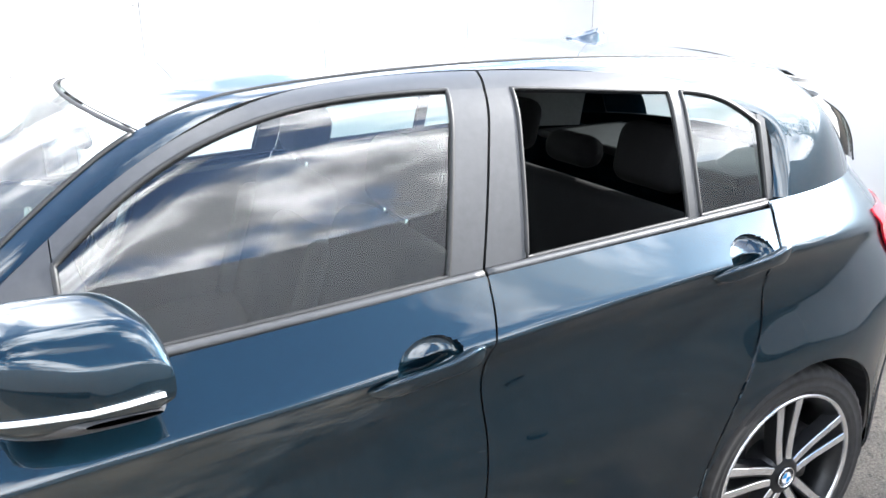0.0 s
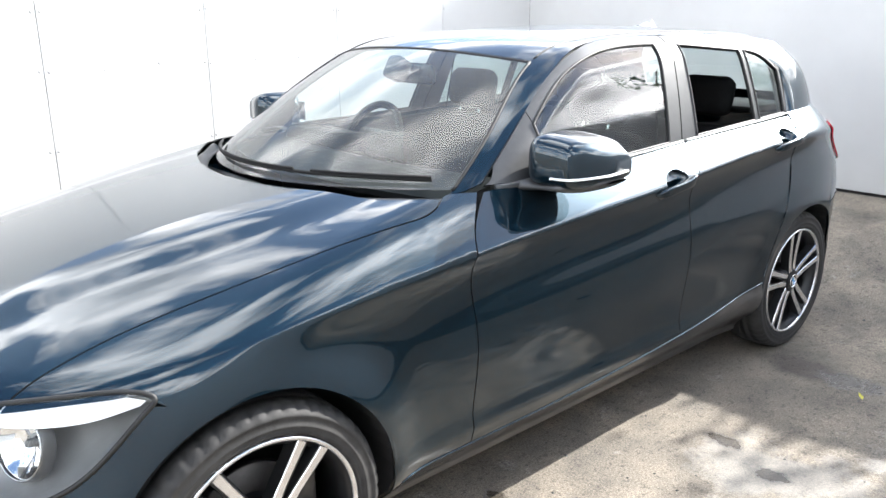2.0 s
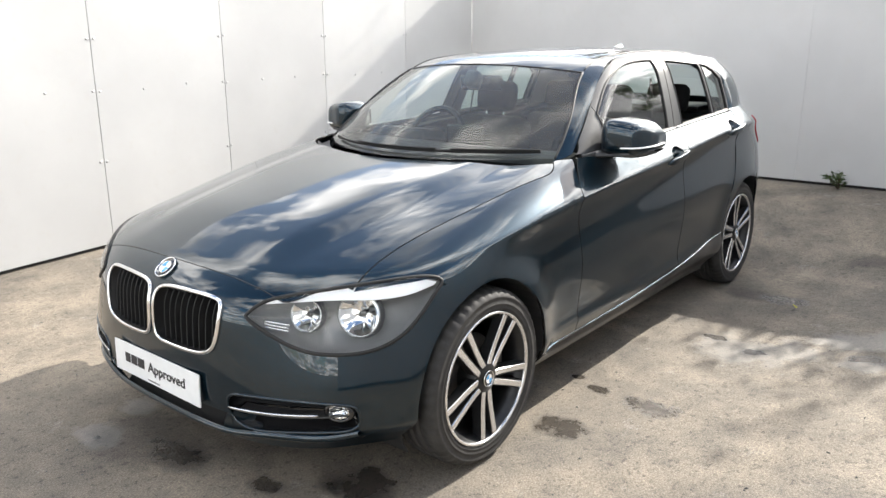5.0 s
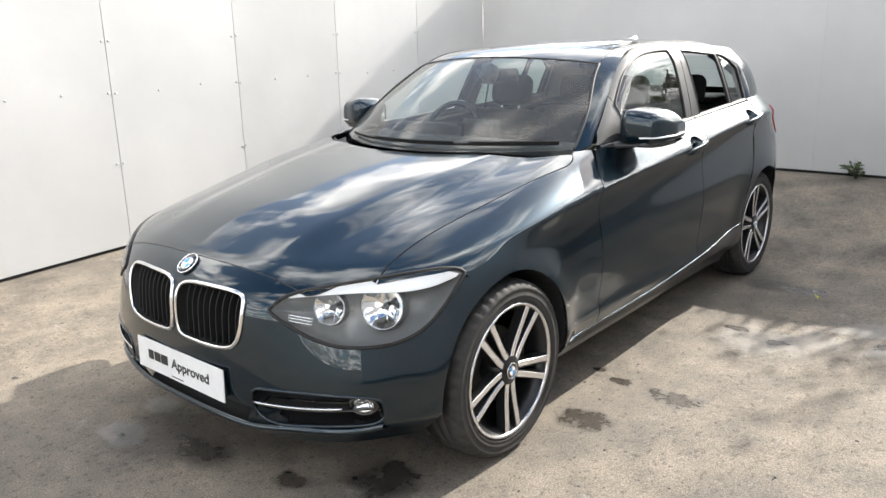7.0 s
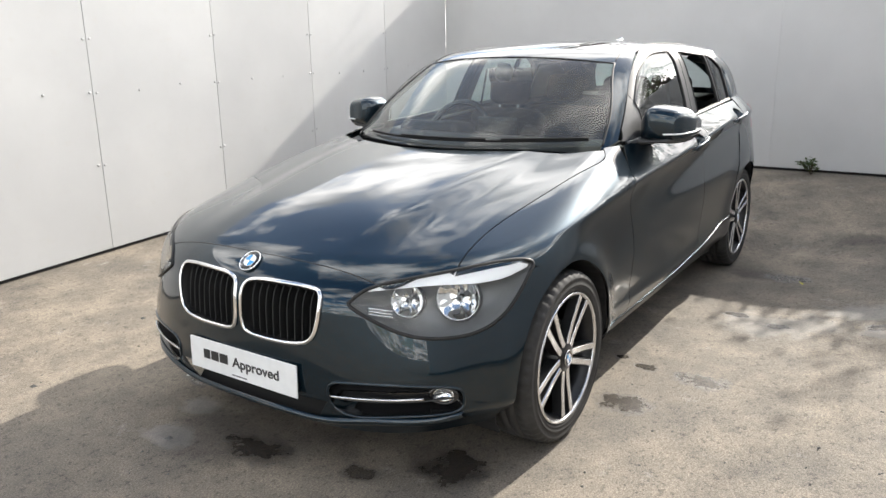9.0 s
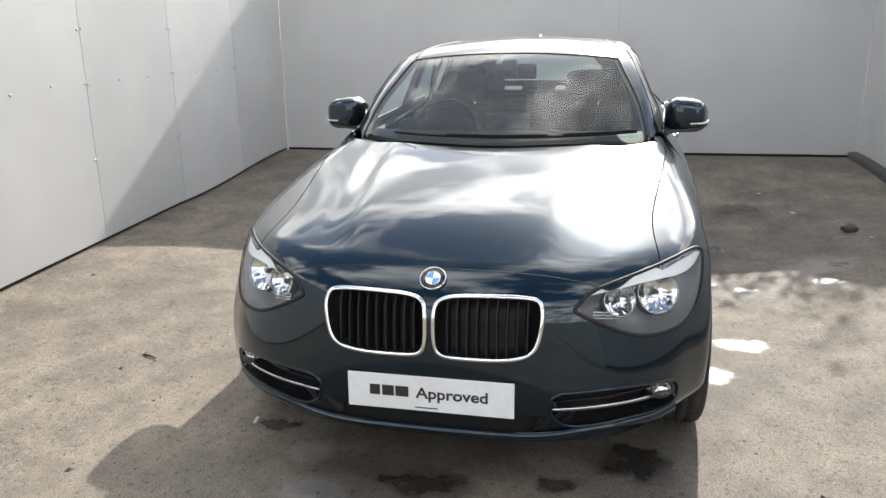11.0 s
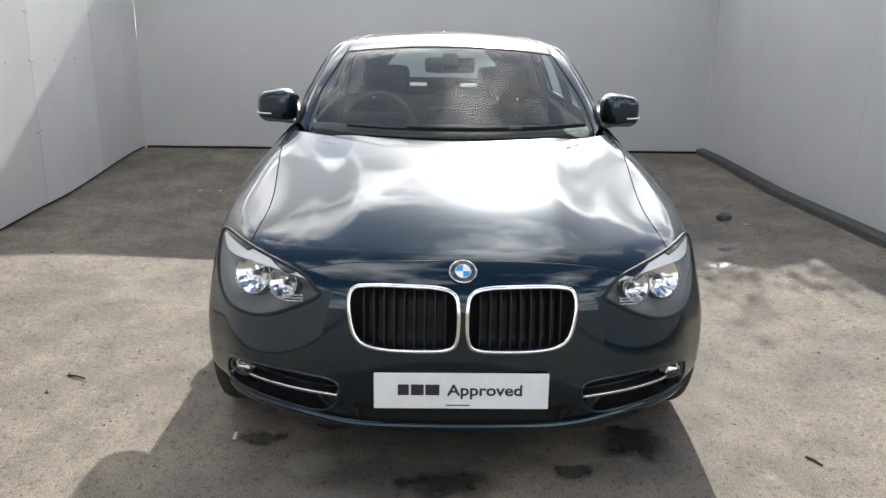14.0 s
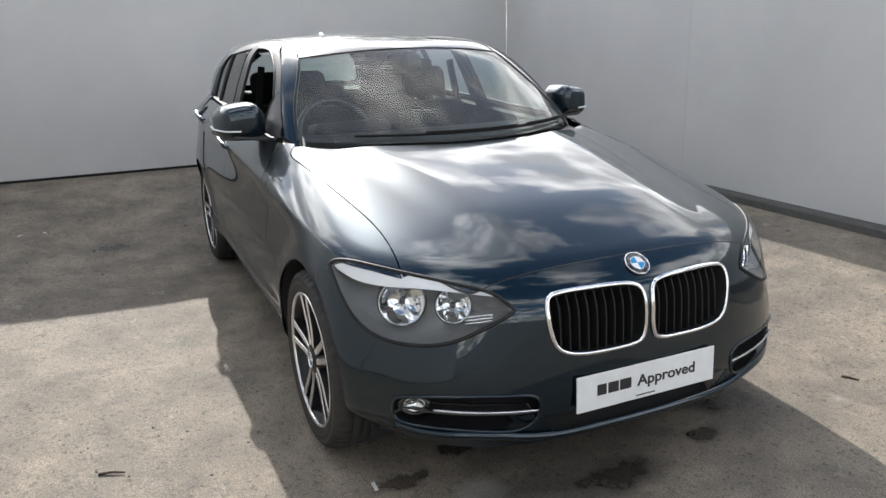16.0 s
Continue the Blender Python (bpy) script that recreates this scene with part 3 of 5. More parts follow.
def bumper_grid(nu=241, nv=110):
    u, v = np.meshgrid(np.linspace(-1, 1, nu), fine(nv), indexing="ij")
    a = np.abs(u)
    top = BUMPER_TOP(a)
    z = .195 * (1 - v) + top * v
    xe = bumper_end(z)
    th = a * np.arctan2(side_y(xe, z), .1 - xe)
    p = nose_point(th, z)
    p[..., 1] *= np.sign(u)
    return p


BUMPER_TOP = spline([0, .3, .48, .56, .66, .79, .9, 1], [.734, .726, .714, .703, .710, .722, .716, .690])


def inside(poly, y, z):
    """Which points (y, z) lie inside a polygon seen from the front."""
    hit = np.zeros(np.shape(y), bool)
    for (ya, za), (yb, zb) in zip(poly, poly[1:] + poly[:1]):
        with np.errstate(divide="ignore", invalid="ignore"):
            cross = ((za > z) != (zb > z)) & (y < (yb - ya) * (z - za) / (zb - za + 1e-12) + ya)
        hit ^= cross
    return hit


def ring(poly, rounds=4):
    """A closed line inside a few corners (y, z), its corners cut again and again until they are round."""
    p = np.array(poly, float)
    for _ in range(rounds):
        n = np.roll(p, -1, 0)
        p = np.stack([p * .75 + n * .25, p * .25 + n * .75], 1).reshape(-1, 2)
    keep = [k for k in range(len(p)) if np.hypot(*(p[k] - p[k - 1])) > 2e-4]
    return [tuple(v) for v in p[keep]]


def on_nose(y, z, out=0.0):
    """The place on the nose at a width y and a height z, lifted outwards by out."""
    y, z = np.asarray(y, float), np.asarray(z, float)
    o = np.stack([0 * y + .15, np.abs(y), z], -1)
    p = march(body_f, o, np.stack([0 * y - 1, 0 * y, 0 * y], -1), 1.2)
    if out:
        e = 1e-3
        g = np.stack([body_f(p + d) - body_f(p - d) for d in (np.array([e, 0, 0]), np.array([0, e, 0]), np.array([0, 0, e]))], -1)
        p = p + out * g / np.linalg.norm(g, axis=-1, keepdims=True)
    p[..., 1] *= np.where(y < 0, -1, 1)
    return p


LAMP = ring([(.428, .629), (.430, .637), (.468, .676), (.535, .696), (.66, .719), (.755, .731), (.800, .729), (.826, .712), (.828, .690), (.824, .630), (.806, .570), (.770, .536),
             (.72, .527), (.64, .532), (.575, .552), (.51, .584), (.452, .614)], 3)
GRILLE = ring([(.017, .650), (.06, .666), (.16, .669), (.285, .668), (.340, .656), (.334, .56), (.310, .498), (.235, .481), (.12, .480), (.030, .484), (.013, .52), (.012, .60)], 3)
VENT = ring([(.362, .330), (.376, .376), (.45, .384), (.59, .390), (.735, .378), (.752, .350), (.748, .288), (.66, .284), (.585, .280), (.44, .258), (.385, .280)], 3)
INTAKE = [(-.36, .302), (-.30, .222), (.30, .222), (.36, .302)]


def nearest(poly, y, z):
    """The nearest point of a closed line to each (y, z), and how far off it lies."""
    best, by, bz = np.full(y.shape, 9.0), y.copy(), z.copy()
    for (ya, za), (yb, zb) in zip(poly, poly[1:] + poly[:1]):
        dy, dz = yb - ya, zb - za
        t = np.clip(((y - ya) * dy + (z - za) * dz) / (dy * dy + dz * dz), 0, 1)
        qy, qz = ya + t * dy, za + t * dz
        d = np.hypot(y - qy, z - qz)
        m = d < best
        best, by, bz = np.where(m, d, best), np.where(m, qy, by), np.where(m, qz, bz)
    return best, by, bz


def front_bumper():
    """The painted nose: the lamps, grilles and vents are cut out along their own outlines."""
    p = bumper_grid(341, 134)
    y, z, side = np.abs(p[..., 1]), p[..., 2].copy(), np.where(p[..., 1] < 0, -1, 1)
    m = (p[:-1, :-1] + p[1:, 1:]) / 2
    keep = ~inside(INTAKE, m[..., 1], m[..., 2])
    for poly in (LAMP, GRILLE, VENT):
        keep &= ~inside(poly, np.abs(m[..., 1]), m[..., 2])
        d, qy, qz = nearest(poly, y, z)
        m2 = d < .0034
        q = on_nose(qy[m2], qz[m2])
        q[:, 1] *= side[m2]
        p[m2] = q
    return panel("front_bumper", p, 1, None, None, "dark blue front bumper", keep, .004, (.3, 0, .5))


def roof_curves():
    """The line between screen or roof and the side frame, and the line between that frame and the window trim."""
    k = [0, .18, .36, .55, .75, 1]
    xs = np.array([.845, 1.03, 1.27, 1.66, 2.2, 2.50])
    low = cabin_side(xs, TRIM_TOP(xs))
    seam = [spline(k, c) for c in ([.735, .98, 1.245, 1.65, 2.2, 2.97], [.676, .612, .513, .475, .455, .38], [.955, 1.125, 1.298, 1.385, 1.392, 1.335])]
    return seam, [spline(k, low[:, i]) for i in range(3)]


def cabin_center(p):
    return np.stack([0 * p[..., 0] + 2.1, 0 * p[..., 0], 0 * p[..., 0] + 1.0], -1)


def between(c0, c1, nu, nv, center):
    u, v = np.meshgrid(fine(nu), fine(nv), indexing="ij")
    p = np.stack([a(u) * (1 - v) + b(u) * v for a, b in zip(c0, c1)], -1)
    c = center(p)
    w = p - c
    return march(cabin_f, c, w / np.linalg.norm(w, axis=-1, keepdims=True), 2.0)


def cabin_side(x, z):
    o = np.stack([x, 0 * x, z], -1)
    return march(cabin_f, o, np.stack([0 * x, 0 * x + 1, 0 * x], -1), 1.2)


TRIM_TOP = spline([.84, 1.0, 1.16, 1.37, 1.6, 1.89, 2.25, 2.47, 2.60], [.985, 1.112, 1.228, 1.328, 1.366, 1.374, 1.355, 1.312, 1.250])
WIN_TOP = spline([1.075, 1.2, 1.356, 1.523, 1.7, 1.95, 2.34, 2.54, 2.60], [1.135, 1.228, 1.300, 1.334, 1.345, 1.341, 1.315, 1.272, 1.232])


def columns(xl, xr, zb, zt, nu=40, nv=26):
    """A piece of the cabin's side between two edges x(s), s running from its foot to its top, and two edges z(x)."""
    u, v = np.meshgrid(fine(nu), fine(nv), indexing="ij")
    x = (xl[0] * (1 - v) + xl[1] * v) * (1 - u) + (xr[0] * (1 - v) + xr[1] * v) * u
    return cabin_side(x, zb(x) * (1 - v) + zt(x) * v)


def cabin():
    seam, trim = roof_curves()
    lo = lambda t: .02 + .335 * t
    edge = [lambda t, c=c: c(lo(t)) for c in seam]
    redge = [edge[0], lambda t: -edge[1](t), edge[2]]
    part("windscreen", sheet(between(edge, redge, 40, 60, cabin_center), 1, (2.2, 0, 1)), SCREEN, car, "green tinted windscreen with a pale veil for reflected sky")
    hi = lambda t: .362 + .638 * t
    rl = [lambda t, c=c: c(hi(t)) for c in seam]
    rr = [rl[0], lambda t: -rl[1](t), rl[2]]
    panel("roof", between(rl, rr, 90, 60, cabin_center), 1)
    for s in (1, -1):
        panel("roof_rail", between(seam, trim, 110, 16, cabin_center), s, label="dark blue front pillar and roof rail")
        fx, fz = np.array([2.50, 2.575, 2.632, 2.636, 2.628, 2.616]), np.array([1.300, 1.262, 1.215, 1.16, 1.11, 1.060])
        fp = cabin_side(fx, fz)
        u, v = fine(40), fine(24)
        front = np.stack([spline([0, .2, .4, .6, .8, 1], fp[:, i])(u) for i in range(3)], -1)
        sole = lambda x: side_point(x, BELT(x) + .012)
        end = sole(np.array([3.10]))[0]
        rail_end = between(seam, trim, 110, 24, cabin_center)[-1, ::-1]
        front[0], top_end = rail_end[0], rail_end[-1]
        rear = np.stack([spline([0, .5, 1], [top_end[i], (top_end[i] * .45 + end[i] * .55) + (.012, .035, .012)[i], end[i]])(u) for i in range(3)], -1)
        rear[0] = top_end
        foot = sole(fx[-1] * (1 - v) + 3.10 * v)
        foot[0] = front[-1]
        U, V = u[:, None, None], v[None, :, None]
        flat_ = front[0] * (1 - U) * (1 - V) + rear[0] * (1 - U) * V + front[-1] * U * (1 - V) + rear[-1] * U * V
        panel("rear_pillar", front[:, None] * (1 - V) + rear[:, None] * V + rail_end[None] * (1 - U) + foot[None] * U - flat_, s)
    belt = lambda x: BELT(x) + .010
    for s in (1, -1):
        if s < 0:
            part("front_side_window", sheet(columns((1.075, 1.075), (1.722, 1.80), belt, WIN_TOP), s), GLASS, car, "green tinted side window")
        part("quarter_window", sheet(columns((2.372, 2.385), (2.588, 2.605), belt, WIN_TOP, 20), s), GLASS, car)
        if s > 0:
            part("rear_side_window", sheet(columns((1.90, 1.945), (2.335, 2.348), belt, WIN_TOP, 30), s), GLASS, car)
        for xl, xr, nu in (((1.075, 1.075), (1.722, 1.80), 40), ((1.90, 1.945), (2.335, 2.348), 30), ((2.372, 2.385), (2.588, 2.605), 20)):
            g = columns(xl, xr, belt, WIN_TOP, nu)
            loop = np.concatenate([g[:-1, 0], g[-1, :-1], g[:0:-1, -1], g[0, :0:-1]]) * np.array([1, s, 1])
            part("window_seal", tube(loop + np.array([0, s * .003, 0]), .0055, 6, True), SEAL, car)
        lift = np.array([0, .004, 0])
        panel("window_frame", columns((1.075, 1.075), (1.880, 1.894), WIN_TOP, TRIM_TOP, 60, 8) + lift, s, None, TRIM, t=.012)
        panel("mirror_corner", columns((.85, .90), (1.073, 1.073), belt, lambda x: np.where(x < 1.07, np.maximum(TRIM_TOP(x), belt(x) + .004), TRIM_TOP(x)), 24, 10) + lift, s, None, TRIM, t=.012)
        panel("centre_pillar", columns((1.724, 1.802), (1.797, 1.880), belt, WIN_TOP, 10, 20) + lift, s, None, TRIM, t=.012)
        panel("centre_pillar", columns((1.803, 1.886), (1.898, 1.943), belt, WIN_TOP, 10, 20) + lift, s, None, TRIM, t=.012)
        panel("window_frame", columns((1.886, 1.900), (2.60, 2.60), WIN_TOP, TRIM_TOP, 50, 8) + lift, s, None, TRIM, t=.012)
        panel("window_divider", columns((2.337, 2.350), (2.370, 2.383), belt, WIN_TOP, 4, 16) + lift, s, None, TRIM, t=.012)
        panel("window_frame", columns((2.590, 2.603), (2.612, 2.628), belt, lambda x: 0 * x + 1.25, 6, 16) + lift, s, None, TRIM, t=.012)


def scaled(poly, k):
    c = np.mean(poly, 0)
    return [tuple(c + (np.array(p) - c) * k) for p in poly]


GRIPS = ((1.635, .900), (2.432, .966))      # the middle of each door handle


def grip_oval(x, z):
    return [(x + .066 * math.cos(k * math.pi / 24), z + .006 + .13 * .066 * math.cos(k * math.pi / 24) + .039 * math.sin(k * math.pi / 24)) for k in range(48)]


def lower_body():
    hg = hood_grid()
    panel("hood", hg, 1, label="dark blue bonnet with raised middle")
    part("hood_seam", tube(hg[:, 0] + np.array([-.0015, 0, -.0022]), .0022, 6), SEAL, car)
    front_bumper()
    fg, fg_keep = fender_grid()
    for s in (1, -1):
        panel("fender", fg, s, keep=fg_keep)
        for name, xl, xr, hx, hz in (("front_door", lambda z: DOOR_F(z) + GAP, lambda z: DOOR_M(z) - GAP, *GRIPS[0]), ("rear_door", lambda z: DOOR_M(z) + GAP, lambda z: DOOR_R(z) - GAP, *GRIPS[1])):
            g = ruled_side(xl, xr, lambda x: DOOR_LOW(x) + GAP, BELT, 170, 130)
            oval = grip_oval(hx, hz)
            m = (g[:-1, :-1] + g[1:, 1:]) / 2
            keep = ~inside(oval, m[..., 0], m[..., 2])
            d, qx, qz = nearest(oval, g[..., 0], g[..., 2])
            near = d < .0030
            g[near] = side_point(qx[near], qz[near])
            panel(name, g, s, keep=keep)
            rows = []
            for k, deep in ((1.0, .0005), (.97, .008), (.90, .020), (.74, .030), (.45, .034), (.02, .034)):
                q = np.array(scaled(oval, k))
                w = side_point(q[:, 0], q[:, 1]) - np.array([0, deep, 0])
                rows.append(np.concatenate([w, w[:1]]))
            part("handle_bowl", sheet(np.array(rows), s, (hx, 0, hz)), PAINT, car, "scooped bowl behind the door handle")
        u, v = np.meshgrid(fine(90), fine(14), indexing="ij")
        x = AX + ARCH + .004 + (2.69 - AX - ARCH - .004 - ARCH) * u
        panel("sill", side_point(x, .155 * (1 - v) + (DOOR_LOW(x) - GAP) * v), s, None, DUSTY, "dusty dark side sill")
        xe = np.linspace(AX + ARCH + .03, 2.335, 50)
        ze = DOOR_LOW(xe) - .004
        part("sill_edge", tube(side_point(xe, ze) * np.array([1, s, 1]) + np.array([0, s * .001, 0]), .0032, 8), PAINT, car)
        # rear wing over the wheel, round to the tail
        xs = np.concatenate([np.linspace(2.34, 2.69 + ARCH, 70), [2.69 + ARCH + .0005], np.linspace(2.69 + ARCH + .008, 3.26, 24)])
        low = np.where(np.abs(xs - 2.69) <= ARCH, .315 + np.sqrt(np.maximum(ARCH ** 2 - (xs - 2.69) ** 2, 0)), .22)
        v = fine(44)
        hi = BELT(xs) + .012
        z = low[:, None] * (1 - v) + hi[:, None] * v
        x = np.repeat(xs[:, None], 44, 1)
        lim = DOOR_R(np.clip(z, .4, 1.05)) + GAP
        keep = (x > lim)[:-1, :-1]
        x = np.where(x < lim, lim, x)
        panel("rear_wing", side_point(x, z), s, keep=None)
        xk, vk = np.meshgrid(np.linspace(2.69 + ARCH + .012, 3.255, 20), fine(12), indexing="ij")
        zk = .205 * (1 - vk) + (.40 + .30 * step(xk, 3.02, 3.30)) * vk
        panel("bumper_skirt", side_point(xk, zk) + np.array([.002, .003, 0]), s, None, PLASTIC, "black plastic skirt of the rear bumper")
    # tailgate and rear bumper close the back
    u, v = np.meshgrid(np.linspace(-1, 1, 60), fine(30), indexing="ij")
    z = .22 + v * .84
    th = u * np.arctan2(side_y(np.full_like(z, 3.258), z), 3.258 - 2.3)
    o = np.stack([0 * z + 2.3, 0 * z, z], -1)
    p = march(lambda q: np.maximum(body_tail(q), -1), o, np.stack([np.cos(th), np.sin(th), 0 * z], -1), 2.0)
    panel("tailgate", p, 1)


def body_tail(p):
    x, y, z = p[..., 0], np.abs(p[..., 1]), p[..., 2]
    v = np.maximum((x - tail_start(z)) / tail_reach(z), 0)
    return (v ** TB + (y / half_width(x, z)) ** TB) ** (1 / TB) - 1


lower_body()
cabin()


# ---- the car's inner closing parts ----
def dark_inside():
    part("floor_pan", box((3.45, 1.40, .07), (1.45, 0, .20), .02), PLASTIC, car)
    # black fill added under the bonnet to block light behind the grille
    part("engine_bay_fill", box((.78, .80, .34), (.10, 0, .45), .03), PLASTIC, car)
    part("bulkhead", box((.06, 1.36, .52), (.62, 0, .62), .02), PLASTIC, car)
    part("radiator_panel", box((.05, .74, .40), (-.46, 0, .42), .02), PLASTIC, car)
    part("boot_box", box((.50, 1.05, .36), (3.00, 0, .48), .05), PLASTIC, car)
    for x in (AX, 2.69):
        for s in (1, -1):
            bm = bmesh.new()
            rows = []
            for k in range(33):
                a = math.radians(-32 + 244 * k / 32)
                c, z = math.cos(a) * (ARCH + .004), .315 + math.sin(a) * (ARCH + .004)
                ye = float(side_y(np.array(min(max(x + c, -.4), 3.05)), np.array(max(z, .2)))) - .012
                rows.append([bm.verts.new((x + c, s * y, z)) for y in (.50, ye)])
            for a, b in zip(rows, rows[1:]):
                bm.faces.new((a[0], b[0], b[1], a[1]))
            bm.faces.new([r[0] for r in rows])
            thick(part("wheel_arch_liner", bm, PLASTIC, car), .004, 0)


dark_inside()


# ---- wheels ----
def tyre_mesh():
    half = [(.238, .080), (.243, .092), (.247, .094), (.250, .097), (.253, .094), (.262, .0985), (.266, .0995), (.268, .0975), (.284, .0965), (.286, .0985), (.292, .096), (.304, .088), (.312, .070), (.315, .042), (.309, .040), (.309, .034), (.315, .032), (.315, .004), (.309, .002)]
    prof = half + [(a, -b) for a, b in reversed(half)]
    bm, rings, seg = bmesh.new(), [], 200
    for k in range(seg):
        a = 2 * math.pi * k / seg
        cut = .007 if k % 4 == 0 else 0
        rings.append([bm.verts.new(((r - (cut if abs(y) > .05 and r > .295 else 0)) * math.cos(a), y, (r - (cut if abs(y) > .05 and r > .295 else 0)) * math.sin(a))) for r, y in prof])
    for k in range(seg):
        q = rings[(k + 1) % seg]
        for j in range(len(prof) - 1):
            bm.faces.new((rings[k][j], rings[k][j + 1], q[j + 1], q[j]))
    bmesh.ops.recalc_face_normals(bm, faces=bm.faces[:])
    return smooth(bm)


def bar_mesh(path, widths, depth, tilt):
    """A bar of square section in the wheel's plane; path of (radius, across, y)."""
    bm, rows = bmesh.new(), []
    for (r, w, y), half in zip(path, widths):
        rows.append([bm.verts.new((r, yy, w + o)) for o, yy in ((-half, y), (half, y), (half * 1.25, y + depth), (-half * 1.25, y + depth))])
    for a, b in zip(rows, rows[1:]):
        for k in range(4):
            bm.faces.new((a[k], b[k], b[(k + 1) % 4], a[(k + 1) % 4]))
    bm.faces.new(rows[0])
    bm.faces.new(rows[-1][::-1])
    bmesh.ops.recalc_face_normals(bm, faces=bm.faces[:])
    bmesh.ops.transform(bm, matrix=Matrix.Rotation(-tilt, 4, "Y"), verts=bm.verts)
    return bm


def roundel(parent, m, r):
    """A round enamel badge with blue and white quarters, lying in its own x-z plane and facing -y."""
    b = new("badge")
    b.parent, b.matrix_basis = parent, m
    part("badge_ring", turned([(r * .93, -.001), (r * .955, -.005), (r, -.004), (r * 1.02, .001), (r * .93, .001)], 48, closed=True), CHROME, b)
    part("badge_disc", turned([(0, -.0022), (r * .93, -.0018), (r * .95, .001)], 48), GLOSS_BLACK, b)
    for q in range(4):
        bm = bmesh.new()
        vs = [bm.verts.new((0, -.0036, 0))] + [bm.verts.new((r * .56 * math.cos(math.radians(90 * q + 9 * k)), -.0034, r * .56 * math.sin(math.radians(90 * q + 9 * k)))) for k in range(11)]
        for k in range(1, 11):
            bm.faces.new((vs[0], vs[k], vs[k + 1]))
        thick(part("badge_quarter", bm, (ROUNDEL_WHITE, ROUNDEL_BLUE)[q % 2], b), .001, 0)
    part("badge_inner_ring", tube([(r * .57 * math.cos(a * math.pi / 18), -.0036, r * .57 * math.sin(a * math.pi / 18)) for a in range(36)], r * .03, 6, True), CHROME, b)
    return b


def build_wheel(at, side, first, turn=0):
    w = new("wheel")
    w.parent = car
    w.matrix_basis = pose(*at) @ pose(0, 0, 0, 0, 0, turn) @ (Matrix.Identity(4) if side < 0 else pose(0, 0, 0, 0, 0, 180))
    part("tyre", tyre_mesh(), RUBBER, w)
    part("rim_barrel", turned([(.228, .085), (.220, .075), (.212, .03), (.206, -.04), (.210, -.066), (.222, -.080), (.229, -.088)], 96), DARK_ALLOY, w)
    part("rim_lip", turned([(.226, -.082), (.228, -.091), (.233, -.096), (.238, -.095), (.241, -.088), (.234, -.082)], 120, closed=True), BRIGHT, w, "bright machined rim lip")
    part("brake_disc", turned([(.06, -.005), (.140, -.005), (.142, .0), (.140, .018), (.06, .018)], 64), IRON, w)
    part("brake_caliper", box((.09, .075, .16), (.115, .0, .0), .012), IRON, w)
    part("hub", turned([(0, -.084), (.034, -.086), (.050, -.084), (.062, -.070), (.070, -.02), (.07, .01)], 48), DARK_ALLOY, w)
    for k in range(5):
        a = math.radians(first + 72 * k)
        for e in (-1, 1):
            path = [(.036, e * .0140, -.084), (.075, e * .0180, -.082), (.120, e * .0225, -.083), (.170, e * .0275, -.087), (.224, e * .0330, -.091)]
            part("spoke", bar_mesh([(r, o, y + .002) for r, o, y in path], [.0135, .0138, .0135, .0138, .0155], .034, a), DARK_ALLOY, w)
            part("spoke_face", bar_mesh([(r, o + e * .001, y) for r, o, y in path], [.0086, .0094, .0090, .0090, .0102], .003, a), BRIGHT, w, "machined spoke face")
        bm = moved(turned([(0, -.076), (.006, -.076), (.0085, -.072), (.0085, -.05)], 12), (.052 * math.cos(a + .63), 0, .052 * math.sin(a + .63)))
        part("wheel_bolt", bm, IRON, w)
    roundel(w, pose(0, -.089, 0), .029)
    return w


build_wheel((AX, -.775, .313), -1, -16)
build_wheel((AX, .770, .313), 1, 28)
build_wheel((2.69, -.705, .313), -1, 24)
build_wheel((2.69, .705, .313), 1, 40)


# ---- lamps, grilles and the lower front ----
def ring_shell(poly, steps, side, mat, parent, name, label=""):
    """A shell of rings that follow the nose: each step is how far the outline shrinks and how deep it lies."""
    rows = []
    for k, d in steps:
        q = np.array(scaled(poly, k))
        p = on_nose(q[:, 0], q[:, 1], d)
        rows.append(np.concatenate([p, p[:1]]))
    return part(name, sheet(np.array(rows), side, (.4, side * .3, .5)), mat, parent, label)


def ring_tube(poly, out, r, side, mat, parent, name, flat=1.0, label=""):
    q = np.array(poly)
    p = on_nose(q[:, 0], q[:, 1], out) * np.array([1, side, 1])
    return part(name, tube(p, r, 8, True, flat), mat, parent, label)


def dish(at, r, depth, face, mat, parent, name, label="", flutes=0):
    """A round bowl whose open side looks along face; flutes cut its wall into upright facets."""
    prof = [(0.004, depth)] + [(r * t, depth * (1 - t * t)) for t in (.25, .5, .7, .85, 1.0)] + [(r * 1.04, -.002), (r * 1.06, .006)]
    bm = turned([(a, b) for a, b in prof], 48)
    if flutes:
        for v in bm.verts:
            k = math.floor(v.co.x / r * flutes)
            q = 1 if v.co.z > 0 else -1
            v.co.y += .0045 * math.sin(k * 2.4 + q) * min(1, max(0, v.co.y) / (depth * .3))
    turn = Vector((0, -1, 0)).rotation_difference(Vector(face)).to_matrix().to_4x4()
    return part(name, moved(bm, at, turn), mat, parent, label)


BROW = plain("bright_white_plastic", (.88, .89, .90), .35, 0, .02, 60)
LAMP_DARK = plain("dark_grey_lamp_bezel", (.075, .077, .080), .28, .2, .15, 30)


